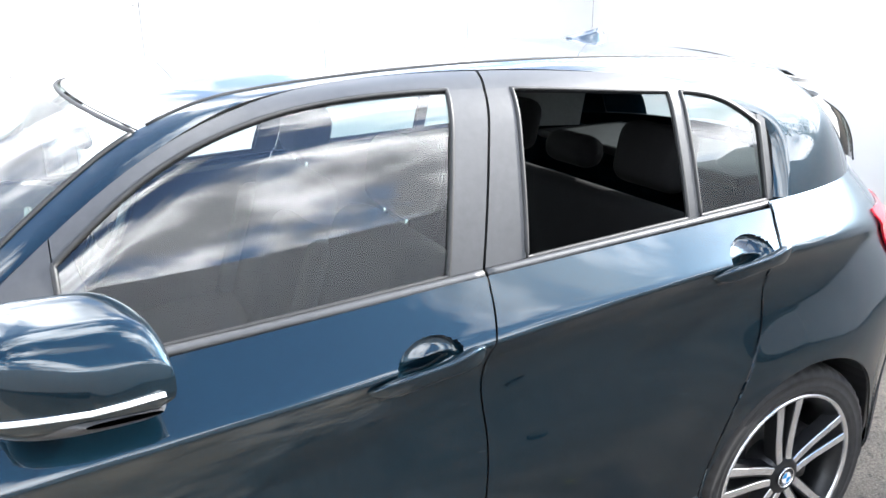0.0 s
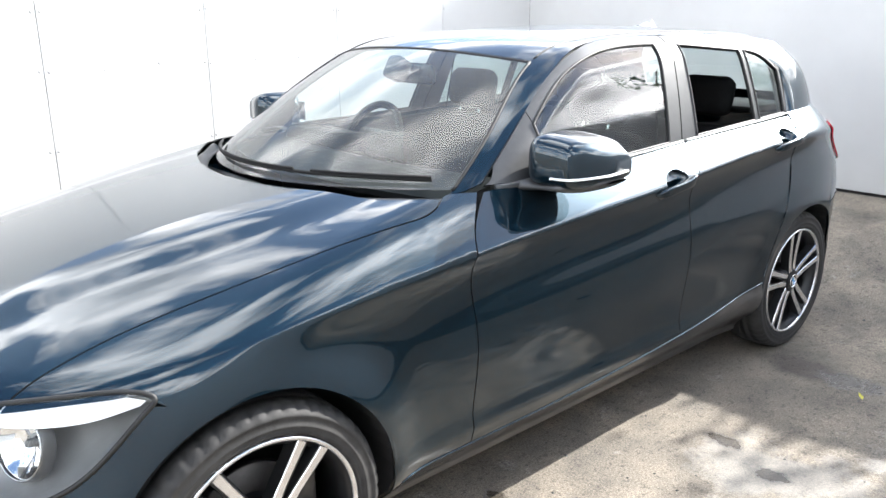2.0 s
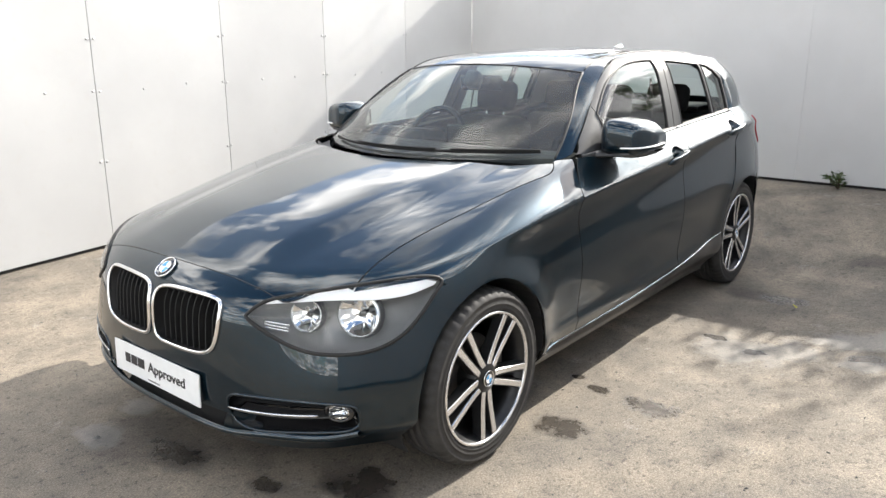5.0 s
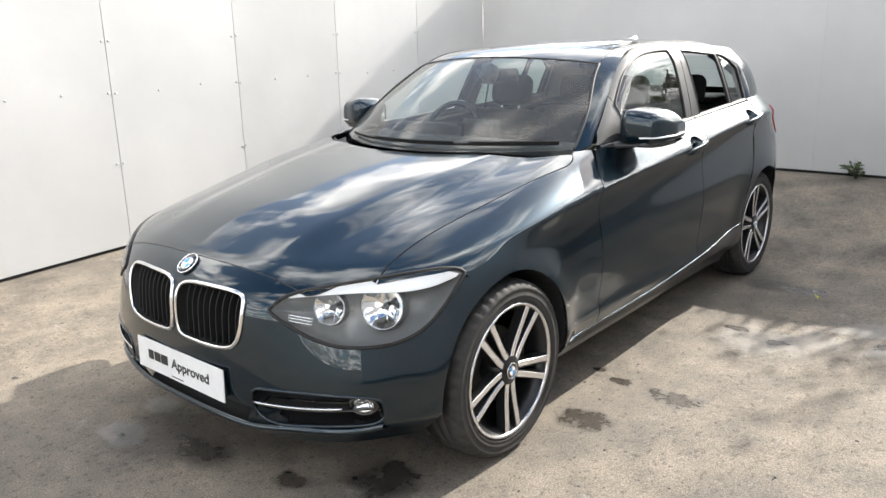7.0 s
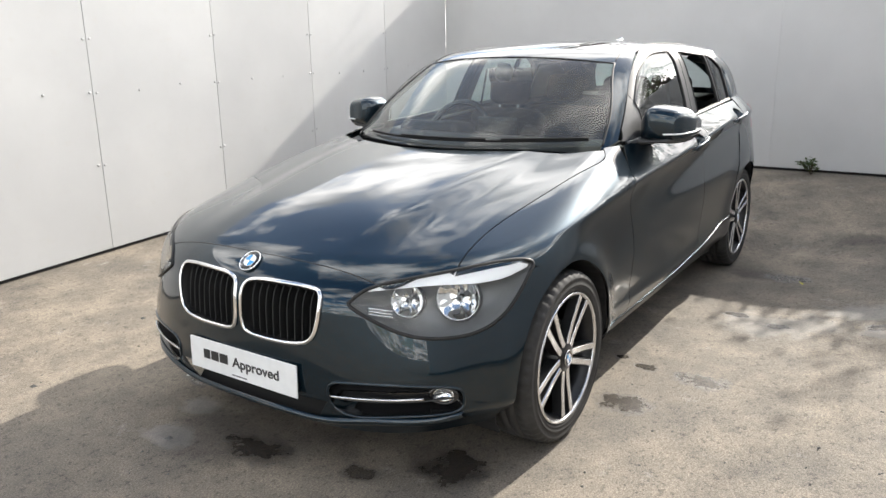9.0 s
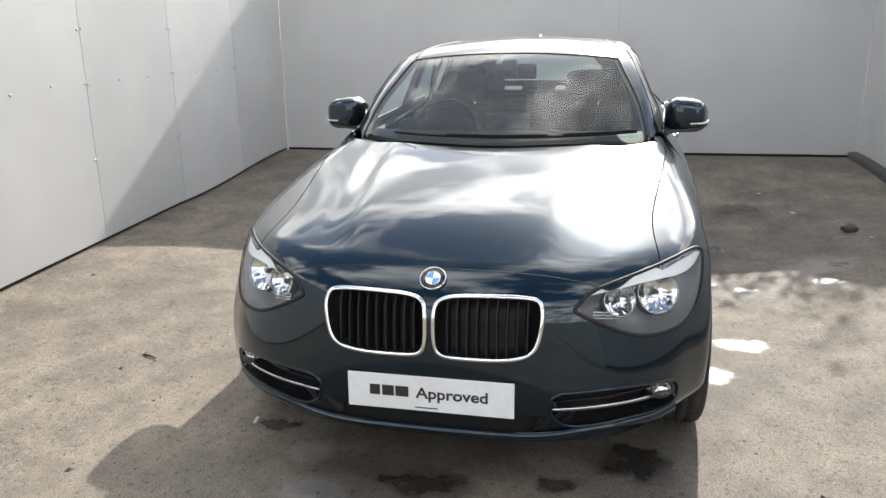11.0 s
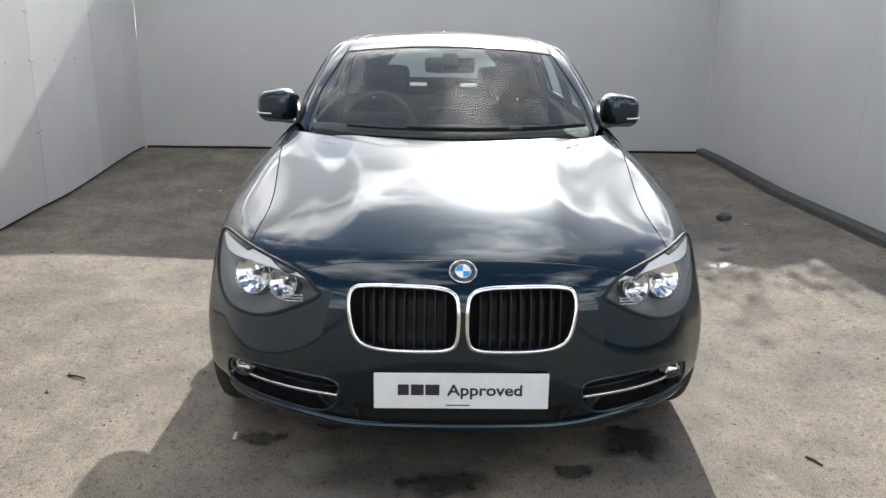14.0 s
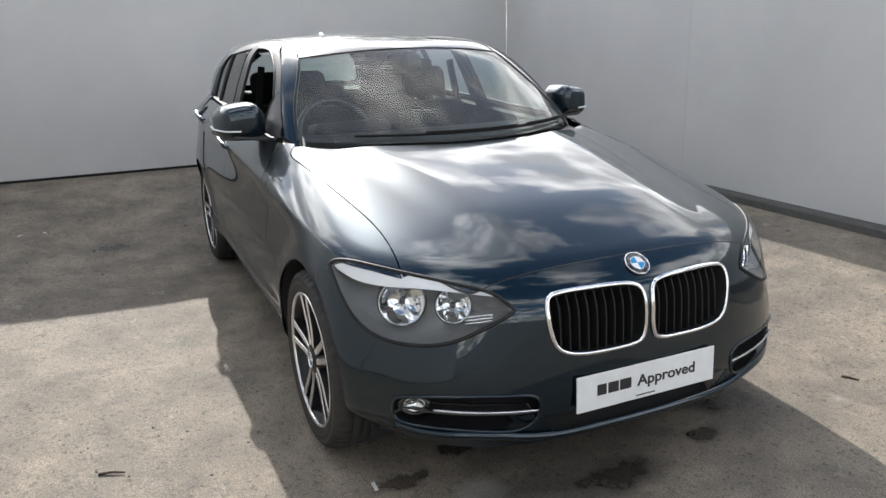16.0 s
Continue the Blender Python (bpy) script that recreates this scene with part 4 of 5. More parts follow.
def headlamp(s):
    h = new("headlamp")
    h.parent = car
    h["label"] = "clear headlamp with two round reflectors in a grey housing"
    ring_shell(LAMP, [(1.0, .0), (.985, -.020), (.95, -.046), (.80, -.078), (.5, -.100), (.2, -.106), (.02, -.106)], s, HOUSING, h, "housing")
    ring_shell(LAMP, [(1.0, .002), (.97, .0045), (.85, .006), (.6, .006), (.3, .006), (.02, .006)], s, CLEAR, h, "cover", "clear cover")
    ring_tube(LAMP, .001, .0058, s, SEAL, h, "seal")
    for y, z, r, d, n in ((.722, .640, .066, .032, 3), (.588, .650, .049, .028, 3)):
        p = on_nose(np.array([y]), np.array([z]), -.060)[0]
        face = Vector((-1, .42 * s, .26)).normalized()
        at = (p[0], s * p[1], p[2])
        turn = Vector((0, -1, 0)).rotation_difference(face).to_matrix().to_4x4()
        part("bezel", moved(turned([(r * 1.02, .002), (r * 1.05, -.007), (r * 1.10, -.005), (r * 1.16, .020)], 48), at, turn), LAMP_DARK, h, "dark grey bezel")
        dish(at, r, d, face, REFLECTOR, h, "reflector", "faceted silver reflector bowl", n)
        part("reflector_ring", moved(tube([(r * 1.03 * math.cos(a * math.pi / 20), -.007, r * 1.03 * math.sin(a * math.pi / 20)) for a in range(40)], .0016, 6, True), at, turn), SATIN, h)
        part("bulb", moved(turned([(0, -.004), (.006, -.003), (.008, .006), (.007, .03)], 20), at, turn), CLEAR, h)
        part("bulb_socket", moved(turned([(0, .012), (.009, .013), (.010, .030)], 20), at, turn), LAMP_DARK, h)
    # ribbed marker strip beside the inner bowl
    for k in range(3):
        yk = np.linspace(.486, .560, 10)
        q = on_nose(yk, .622 - .009 * k - .12 * (yk - .486), -.012) * np.array([1, s, 1])
        part("marker_rib", tube(q, .0028, 6), SATIN, h)
    # bright strip under the upper edge
    t = fine(44)
    yt = .475 + .344 * t
    zt = spline([.47, .535, .66, .755, .79, .82], [.674, .692, .716, .727, .724, .708])(yt)
    w = spline([.47, .547, .676, .76, .795, .82], [.005, .016, .032, .046, .036, .006])(yt)
    rows = np.array([on_nose(yt, zt - w * k, -.002 - .004 * k) for k in (0, .35, .7, 1)])
    thick(part("brow_strip", sheet(rows, s, (.3, s * .3, .5)), BROW, h, "bright white strip along the top"), .003)


SLAT = plain("satin_black_slat", (.0045, .0045, .005), .7, 0, .2, 60)


def grille(s):
    g = new("grille")
    g.parent = car
    g["label"] = "rounded radiator grille with chrome surround"
    ring_tube(GRILLE, .004, .0072, s, CHROME, g, "surround", .75, "chrome surround")
    ring_shell(GRILLE, [(1.0, .0), (.985, -.02), (.97, -.055), (.6, -.06), (.02, -.06)], s, SEAL, g, "backing")
    for k in range(9):
        y = .052 + .0305 * k
        zs = np.linspace(.484, .668, 30)
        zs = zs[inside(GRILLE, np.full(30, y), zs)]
        if len(zs) < 3:
            continue
        zs = np.linspace(zs[0] - .002, zs[-1] + .002, 12)
        front, rear = on_nose(np.full(12, y), zs, -.014), on_nose(np.full(12, y), zs, -.058)
        bm = bmesh.new()
        rows = [[bm.verts.new((p[0], s * (p[1] + o), p[2])) for p, o in ((f, -.0022), (f, .0022), (b, .0050), (b, -.0050))] for f, b in zip(front, rear)]
        for a, b in zip(rows, rows[1:]):
            for i in range(4):
                bm.faces.new((a[i], b[i], b[(i + 1) % 4], a[(i + 1) % 4]))
        bm.faces.new(rows[0])
        bm.faces.new(rows[-1])
        bmesh.ops.recalc_face_normals(bm, faces=bm.faces[:])
        part("slat", bm, SLAT, g)


def lower_vent(s):
    v = new("bumper_vent")
    v.parent = car
    ring_shell(VENT, [(1.0, -.001), (.985, -.015), (.95, -.06), (.5, -.065), (.02, -.065)], s, GLOSS_BLACK, v, "backing")
    ring_tube(VENT, .0005, .0048, s, PAINT, v, "rim")
    y = np.linspace(.374, .660, 24)
    p = on_nose(y, .326 + .017 * (y - .374) / .286, .001) * np.array([1, s, 1])
    part("trim_bar", tube(p, .0050, 8, False, 1.5), SATIN, v, "satin silver bar")
    # a shelf behind the bar and a painted flap at the inner end
    y = np.linspace(.39, .735, 24)
    zs = .320 + .017 * (y - .39) / .286
    rows = [on_nose(y, zs, -.004), on_nose(y, zs - .006, -.030), on_nose(y, zs - .004, -.058)]
    thick(part("shelf", sheet(np.array(rows), s, (0, s * .5, .2)), PLASTIC, v), .004)
    u = fine(8)
    rows = [on_nose(.362 + .028 * u, .262 + .058 * u, .002), on_nose(.395 + .026 * u, .254 + .052 * u, -.010), on_nose(.430 + .022 * u, .262 + .036 * u, -.030)]
    thick(part("flap", sheet(np.array(rows), s, (.3, 0, .4)), PAINT, v, "dark blue air flap"), .004)
    q = on_nose(np.array([.708]), np.array([.346]), -.014)[0]
    face = Vector((-1, .55 * s, 0)).normalized()
    f = new("fog_lamp")
    f.parent = car
    f["label"] = "small oval fog lamp set into the front bumper"
    turn = Vector((0, -1, 0)).rotation_difference(face).to_matrix().to_4x4() @ Matrix.Diagonal((1.35, 1, .92, 1))
    at = (q[0], s * q[1], q[2])
    bowl = turned([(.003, .018), (.010, .016), (.018, .008), (.024, .0), (.026, .006)], 32)
    for w in bowl.verts:
        w.co.y += .002 * math.sin(w.co.x * 700)
    part("reflector", moved(bowl, at, turn), REFLECTOR, f)
    part("lens", moved(turned([(0, -.006), (.012, -.005), (.021, -.002), (.026, .002)], 32), at, turn), CLEAR, f)
    part("lamp_ring", moved(turned([(.0255, -.002), (.028, -.005), (.034, -.003), (.038, .014)], 32), at, turn), GLOSS_BLACK, f)


for s in (1, -1):
    headlamp(s)
    grille(s)
    lower_vent(s)

p0, p1 = on_nose(np.array([0.0, 0.0]), np.array([.704, .704]), .001)[0], on_nose(np.array([0.0, 0.0]), np.array([.690, .718]), .001)
rise = math.degrees(math.atan2(p1[1][0] - p1[0][0], p1[1][2] - p1[0][2]))
roundel(car, pose(p0[0], 0, p0[2]) @ pose(0, 0, 0, 0, 0, -90) @ pose(0, 0, 0, -rise, 0, 0) @ pose(0, -.004, 0), .041)

yy = np.linspace(-.345, .345, 40)
part("lower_intake", sheet(np.array([on_nose(yy * k, np.full(40, z), d) for k, z, d in ((1.06, .308, -.004), (1.05, .300, -.05), (.95, .225, -.05), (.9, .215, -.004))]), 1, (0, 0, .3)), WIPER, car)
# one painted lip runs along the whole foot of the bumper and climbs under the vents
ly = np.linspace(-.745, .745, 90)
lz = spline([0, .20, .33, .40, .46, .58, .70, .75], [.226, .227, .230, .240, .252, .264, .270, .282])(np.abs(ly))
lip = on_nose(ly, lz, .004)
rows = [lip + np.array([-.004, 0, .010]), lip + np.array([-.013, 0, .003]), lip + np.array([-.012, 0, -.006]), lip + np.array([0, 0, -.018]), lip + np.array([.02, 0, -.020])]
panel("front_lip", np.array(rows), 1, None, None, "dark blue lip under the bumper", None, .003, (.3, 0, .4))


def number_plate():
    n = new("number_plate")
    n.parent = car
    n["label"] = "white dealer plate with dark lettering"
    n.matrix_basis = pose(-.687, 0, .358, 0, 2, 0)
    part("plate", box((.006, .525, .114), (0, 0, 0), .0025), WHITE_PLATE, n)
    part("plate_holder", box((.02, .50, .09), (.012, 0, 0), .004), PLASTIC, n)
    for y, w in ((.174, .033), (.132, .038), (.087, .042)):
        part("printed_bar", box((.0016, w, .034), (-.0036, y, .004), .0004), INK, n)
    part("small_print_bar", box((.0012, .072, .0035), (-.0035, .01, -.045)), INK, n)
    curve = bpy.data.curves.new("lettering", "FONT")
    curve.body, curve.size, curve.extrude, curve.offset = "Approved", .0490, .0006, .0010
    tmp = bpy.data.objects.new("lettering_source", curve)
    scene.collection.objects.link(tmp)
    bpy.context.view_layer.update()
    me = bpy.data.meshes.new_from_object(tmp.evaluated_get(bpy.context.evaluated_depsgraph_get()))
    bpy.data.objects.remove(tmp)
    xs = [v.co.x for v in me.vertices]
    wide = max(xs) - min(xs)
    me.transform(Matrix.Diagonal((.226 / wide, 1, 1, 1)))
    me.transform(Matrix(((0, 0, -1, -.0036), (-1, 0, 0, .042), (0, 1, 0, -.013), (0, 0, 0, 1))))
    me.materials.append(INK)
    t = new("lettering", me)
    t.parent = n


number_plate()


# ---- mirrors, handles, trim ----
MIRROR_FRONT = spline([0, .12, .4, .7, .92, 1], [1.000, .965, .950, .965, 1.020, 1.095])


def door_mirror(s):
    m = new("door_mirror")
    m.parent = car
    m.location = (0, -s * .02, 0)
    m["label"] = "dark blue door mirror with white indicator strip and black foot"
    t, a = np.meshgrid(fine(26), np.linspace(0, 2 * np.pi, 49), indexing="ij")
    y = .768 + .204 * t
    top = spline([0, .12, .35, .65, .88, 1], [1.088, 1.116, 1.128, 1.120, 1.098, 1.064])(t)
    low = spline([0, .5, .9, 1], [.978, .978, .986, 1.004])(t)
    fr = MIRROR_FRONT(t)
    rear = spline([0, .5, 1], [1.125, 1.180, 1.200])(t)
    cx, cz, rx, rz = (fr + rear) / 2, (top + low) / 2, (rear - fr) / 2, (top - low) / 2
    c, d = np.cos(a), np.sin(a)
    e = .54
    x, z = cx + rx * np.sign(c) * np.abs(c) ** e, cz + rz * np.sign(d) * np.abs(d) ** e
    bm = sheet(np.stack([x, y, z], -1), s, (1.07, s * .88, 1.03))
    bmesh.ops.remove_doubles(bm, verts=bm.verts[:], dist=.0004)
    bmesh.ops.holes_fill(bm, edges=[e for e in bm.edges if e.is_boundary], sides=100)
    part("mirror_cap", smooth(bm), PAINT, m)
    # black foot under the cap, running in to the door
    t2, a2 = np.meshgrid(fine(30), np.linspace(0, 2 * np.pi, 33), indexing="ij")
    y2 = .722 + .250 * t2
    zc = spline([0, .3, .6, 1], [.976, .976, .982, .996])(t2)
    hz = spline([0, .25, .6, .95, 1], [.018, .015, .015, .012, .004])(t2)
    x0 = spline([0, .25, .5, .8, 1], [.885, .955, .972, .990, 1.085])(t2)
    x1 = spline([0, .25, .5, .8, 1], [1.010, 1.090, 1.165, 1.190, 1.180])(t2)
    c, d = np.cos(a2), np.sin(a2)
    x2 = (x0 + x1) / 2 + (x1 - x0) / 2 * np.sign(c) * np.abs(c) ** .7
    z2 = zc + hz * np.sign(d) * np.abs(d) ** .8
    part("mirror_foot", sheet(np.stack([x2, y2, z2], -1), s, (1.05, s * .86, .97)), TRIM, m)
    # indicator strip round the front
    tt = np.linspace(.52, 1, 22)
    ys = .782 + .1915 * tt
    xf = MIRROR_FRONT(tt)
    pts = [(x_ - .0015, s * y_, 1.010 + .006 * k) for x_, y_, k in zip(xf, ys, tt)] + [(1.140, s * .9745, 1.018), (1.185, s * .972, 1.021)]
    part("indicator", tube(pts, .0042, 8, False, .6), WHITE_PLATE, m, "white indicator strip")
    part("mirror_glass", box((.004, .150, .080), (1.172, s * .876, 1.040), .0015), REFLECTOR, m)
    return m


def door_handle(s, x0, z0, slope):
    h = new("door_handle")
    h.parent = car
    h["label"] = "dark blue grab handle over a scooped recess"
    t, a = np.meshgrid(fine(26), np.linspace(0, 2 * np.pi, 33), indexing="ij")
    x = x0 - .120 + .232 * t
    mid = WIDE(x) - NARROW * x - .006 + .020 * np.sin(np.pi * t) ** .40
    tall = spline([0, .08, .30, .75, .93, 1], [.003, .011, .0170, .0185, .0170, .007])(t)
    deep = spline([0, .10, .5, .93, 1], [.003, .007, .009, .009, .005])(t)
    c, d = np.cos(a), np.sin(a)
    up = tall * np.sign(d) * np.abs(d) ** .5
    z = z0 - .006 + slope * (x - x0) + up
    y = mid + deep * np.sign(c) * np.abs(c) ** .5 + .20 * up
    bm = sheet(np.stack([x, y, z], -1), s, (x0, s * .84, z0))
    bmesh.ops.holes_fill(bm, edges=[e for e in bm.edges if e.is_boundary], sides=100)
    part("grip", bm, PAINT, h)
    k = slice(2, -2)
    part("handle_seal", tube(np.stack([x[k, 0], s * (mid[k, 0] - .012), z0 - .026 + slope * (x[k, 0] - x0)], -1), .0022, 6), SEAL, h)


def belt_trim(s):
    for a, b, nm in ((.875, 1.795, "belt_trim"), (1.803, 2.588, "belt_trim")):
        xs = np.linspace(a, b, 40)
        pts = [(x, s * (float(cabin_side(np.array([x]), np.array([BELT(x) + .004]))[0, 1]) + .008), float(BELT(x)) + .002) for x in xs]
        part(nm, tube(pts, .0095, 8, False, .8), TRIM, car)


for s in (1, -1):
    door_mirror(s)
    for gx, gz in GRIPS:
        door_handle(s, gx, gz, .13)
    belt_trim(s)


# ---- roof, screen and tail details ----
def roof_details():
    seam = roof_curves()[0]
    for s in (1, -1):
        t = np.linspace(.37, .99, 60)
        p = between([lambda u, c=c: c(.37 + .62 * u) for c in seam], [lambda u, c=c: c(.37 + .62 * u) for c in seam], 60, 2, cabin_center)[:, 0]
        part("roof_seam", tube(p * np.array([1, s, 1]), .0035, 6), SEAL, car)
        e = [lambda u, c=c: c(.02 + .335 * u) for c in seam]
        p = between(e, e, 40, 2, cabin_center)[:, 0]
        part("screen_seal", tube(p * np.array([1, s, 1]), .0055, 6), SEAL, car)
    # seal along the top of the screen
    top = np.array([float(c(.357)) for c in seam])
    u = np.linspace(-1, 1, 40)
    p = np.stack([np.full(40, top[0]), top[1] * u, np.full(40, top[2])], -1)
    c = cabin_center(p)
    w = p - c
    part("screen_seal", tube(march(cabin_f, c, w / np.linalg.norm(w, axis=-1, keepdims=True), 2), .0045, 6), SEAL, car)
    # scuttle between bonnet and screen
    a = np.linspace(-1, 1, 50)
    x0, y0 = .40 + .29 * a ** 2, a * .685
    z0 = top_point(x0, np.abs(y0))[:, 2] - .012
    q = np.stack([.735 + 0 * a, .676 * a, .950 + 0 * a], -1)
    c = cabin_center(q)
    w = q - c
    e = march(cabin_f, c, w / np.linalg.norm(w, axis=-1, keepdims=True), 2.5)
    rows = [np.stack([x0, y0, z0], -1), np.stack([x0 * .6 + e[:, 0] * .4, y0 * .6 + e[:, 1] * .4, z0 * .6 + e[:, 2] * .4 - .012], -1), e + np.array([.01, 0, .004])]
    thick(part("scuttle_panel", sheet(np.array(rows), 1, (.8, 0, .5)), PLASTIC, car), .004)
    # wipers
    for pts in (((.585, .46), (.50, .20), (.472, -.05), (.50, -.24)), ((.475, -.10), (.53, -.30), (.62, -.47), (.72, -.61))):
        wiper = new("wiper")
        wiper.parent = car
        k = np.linspace(0, 1, 16)
        yw = np.interp(k, [0, .33, .67, 1], [b for a, b in pts])
        q = np.stack([0 * k + 1.0, yw * .96, .985 + .012 * k * 0 + 0 * k], -1)
        base = march(cabin_f, np.stack([0 * k + 2.2, yw * .2, 0 * k + 1.0], -1), (lambda v: v / np.linalg.norm(v, axis=-1, keepdims=True))(np.stack([.5 + .72 * yw ** 2 - 2.2, yw * .8, -.012 + 0 * k], -1)), 2.2)
        part("blade", tube(base + np.array([-.012, 0, .012]), .006, 6), WIPER, wiper)
        part("arm", tube(base[5:] + np.array([-.014, 0, .020]), .005, 6), WIPER, wiper)
    # shark fin aerial
    fin = new("aerial")
    fin.parent = car
    bm = bmesh.new()
    rows = []
    for k in range(9):
        t = k / 8
        h = .010 + .036 * t ** 1.1 if t < .95 else .030
        wd = .034 * (1 - .35 * t)
        x = 2.50 + .14 * t
        z = float(ROOF(np.array(x))) - .004
        rows.append([bm.verts.new(v) for v in ((x, -wd, z), (x, -wd * .5, z + h * .6), (x, 0, z + h), (x, wd * .5, z + h * .6), (x, wd, z))])
    for a, b in zip(rows, rows[1:]):
        for i in range(4):
            bm.faces.new((a[i], b[i], b[i + 1], a[i + 1]))
    bm.faces.new(rows[0])
    bm.faces.new(rows[-1])
    bmesh.ops.recalc_face_normals(bm, faces=bm.faces[:])
    part("fin", smooth(bm), PAINT, fin)
    # rear screen and its frame
    edge = [spline([0, .5, 1], c) for c in ([2.97, 3.04, 3.10], [.38, .50, .57], [1.335, 1.215, 1.080])]
    win = [spline([0, .5, 1], c) for c in ([3.03, 3.12, 3.24], [.32, .39, .43], [1.300, 1.20, 1.068])]
    rwin = [win[0], lambda u: -win[1](u), win[2]]
    cen = lambda p: np.stack([0 * p[..., 0] + 2.3, 0 * p[..., 0], 0 * p[..., 0] + 1.0], -1)
    for s in (1, -1):
        panel("tailgate_frame", between(edge, win, 20, 10, cen), s)
    part("rear_screen", sheet(between(win, rwin, 24, 30, cen), 1, (2.3, 0, 1)), GLASS, car)
    u = np.linspace(-1, 1, 40)
    rows = []
    for x, dz in ((2.90, .003), (3.02, .006), (3.06, -.004), (3.03, -.026), (2.97, -.03)):
        z = roof_z(np.full(40, x), np.abs(u) * .40) - .012 * np.abs(u) ** 4
        rows.append(np.stack([x - .05 * u ** 2, .405 * u, z + dz], -1))
    panel("roof_spoiler", np.array(rows), 1, out=(2.6, 0, 1.0))
    # tail lamps
    for s in (1, -1):
        uu, v = np.meshgrid(fine(30), fine(20), indexing="ij")
        x = 2.94 + .31 * uu
        zt = 1.000 - .012 * uu
        zb = spline([2.94, 2.99, 3.06, 3.16, 3.25], [.985, .925, .850, .800, .780])(x)
        p = side_point(x, zb * (1 - v) + zt * v) + np.array([.004, .008, 0])
        thick(part("tail_lamp", sheet(p, s), RED, car, "red tail lamp wrapping round the corner"), .006)
        xs = np.linspace(2.69 + ARCH + .02, 3.25, 20)
        part("bumper_seam", tube([(x, s * float(side_y(np.array(x), np.array(.66)) + .001), .66 - .05 * (x - 3.05)) for x in xs], .003, 6), SEAL, car)


roof_details()


# ---- inside the car ----
def cushion(size, at, tilt=0.0, round_=.05):
    bm = box(size, (0, 0, 0), round_, 4)
    return smooth(moved(bm, at, Matrix.Rotation(math.radians(tilt), 4, "Y")))


def front_seat(y):
    s = new("front_seat")
    s.parent = car
    s["label"] = "dark cloth front seat with headrest"
    part("seat_base", cushion((.52, .50, .16), (1.42, y, .50), -6, .06), FABRIC, s)
    part("backrest", cushion((.15, .48, .60), (1.69, y, .74), 18, .065), FABRIC, s)
    for e in (-1, 1):
        part("side_bolster", cushion((.18, .10, .46), (1.655, y + e * .20, .71), 18, .045), FABRIC, s)
    part("headrest", cushion((.105, .26, .175), (1.80, y, 1.135), 10, .05), FABRIC, s)
    for e in (-1, 1):
        part("headrest_post", tube([(1.77, y + e * .06, .98), (1.795, y + e * .06, 1.10)], .006, 8), CHROME, s, "chrome headrest post")


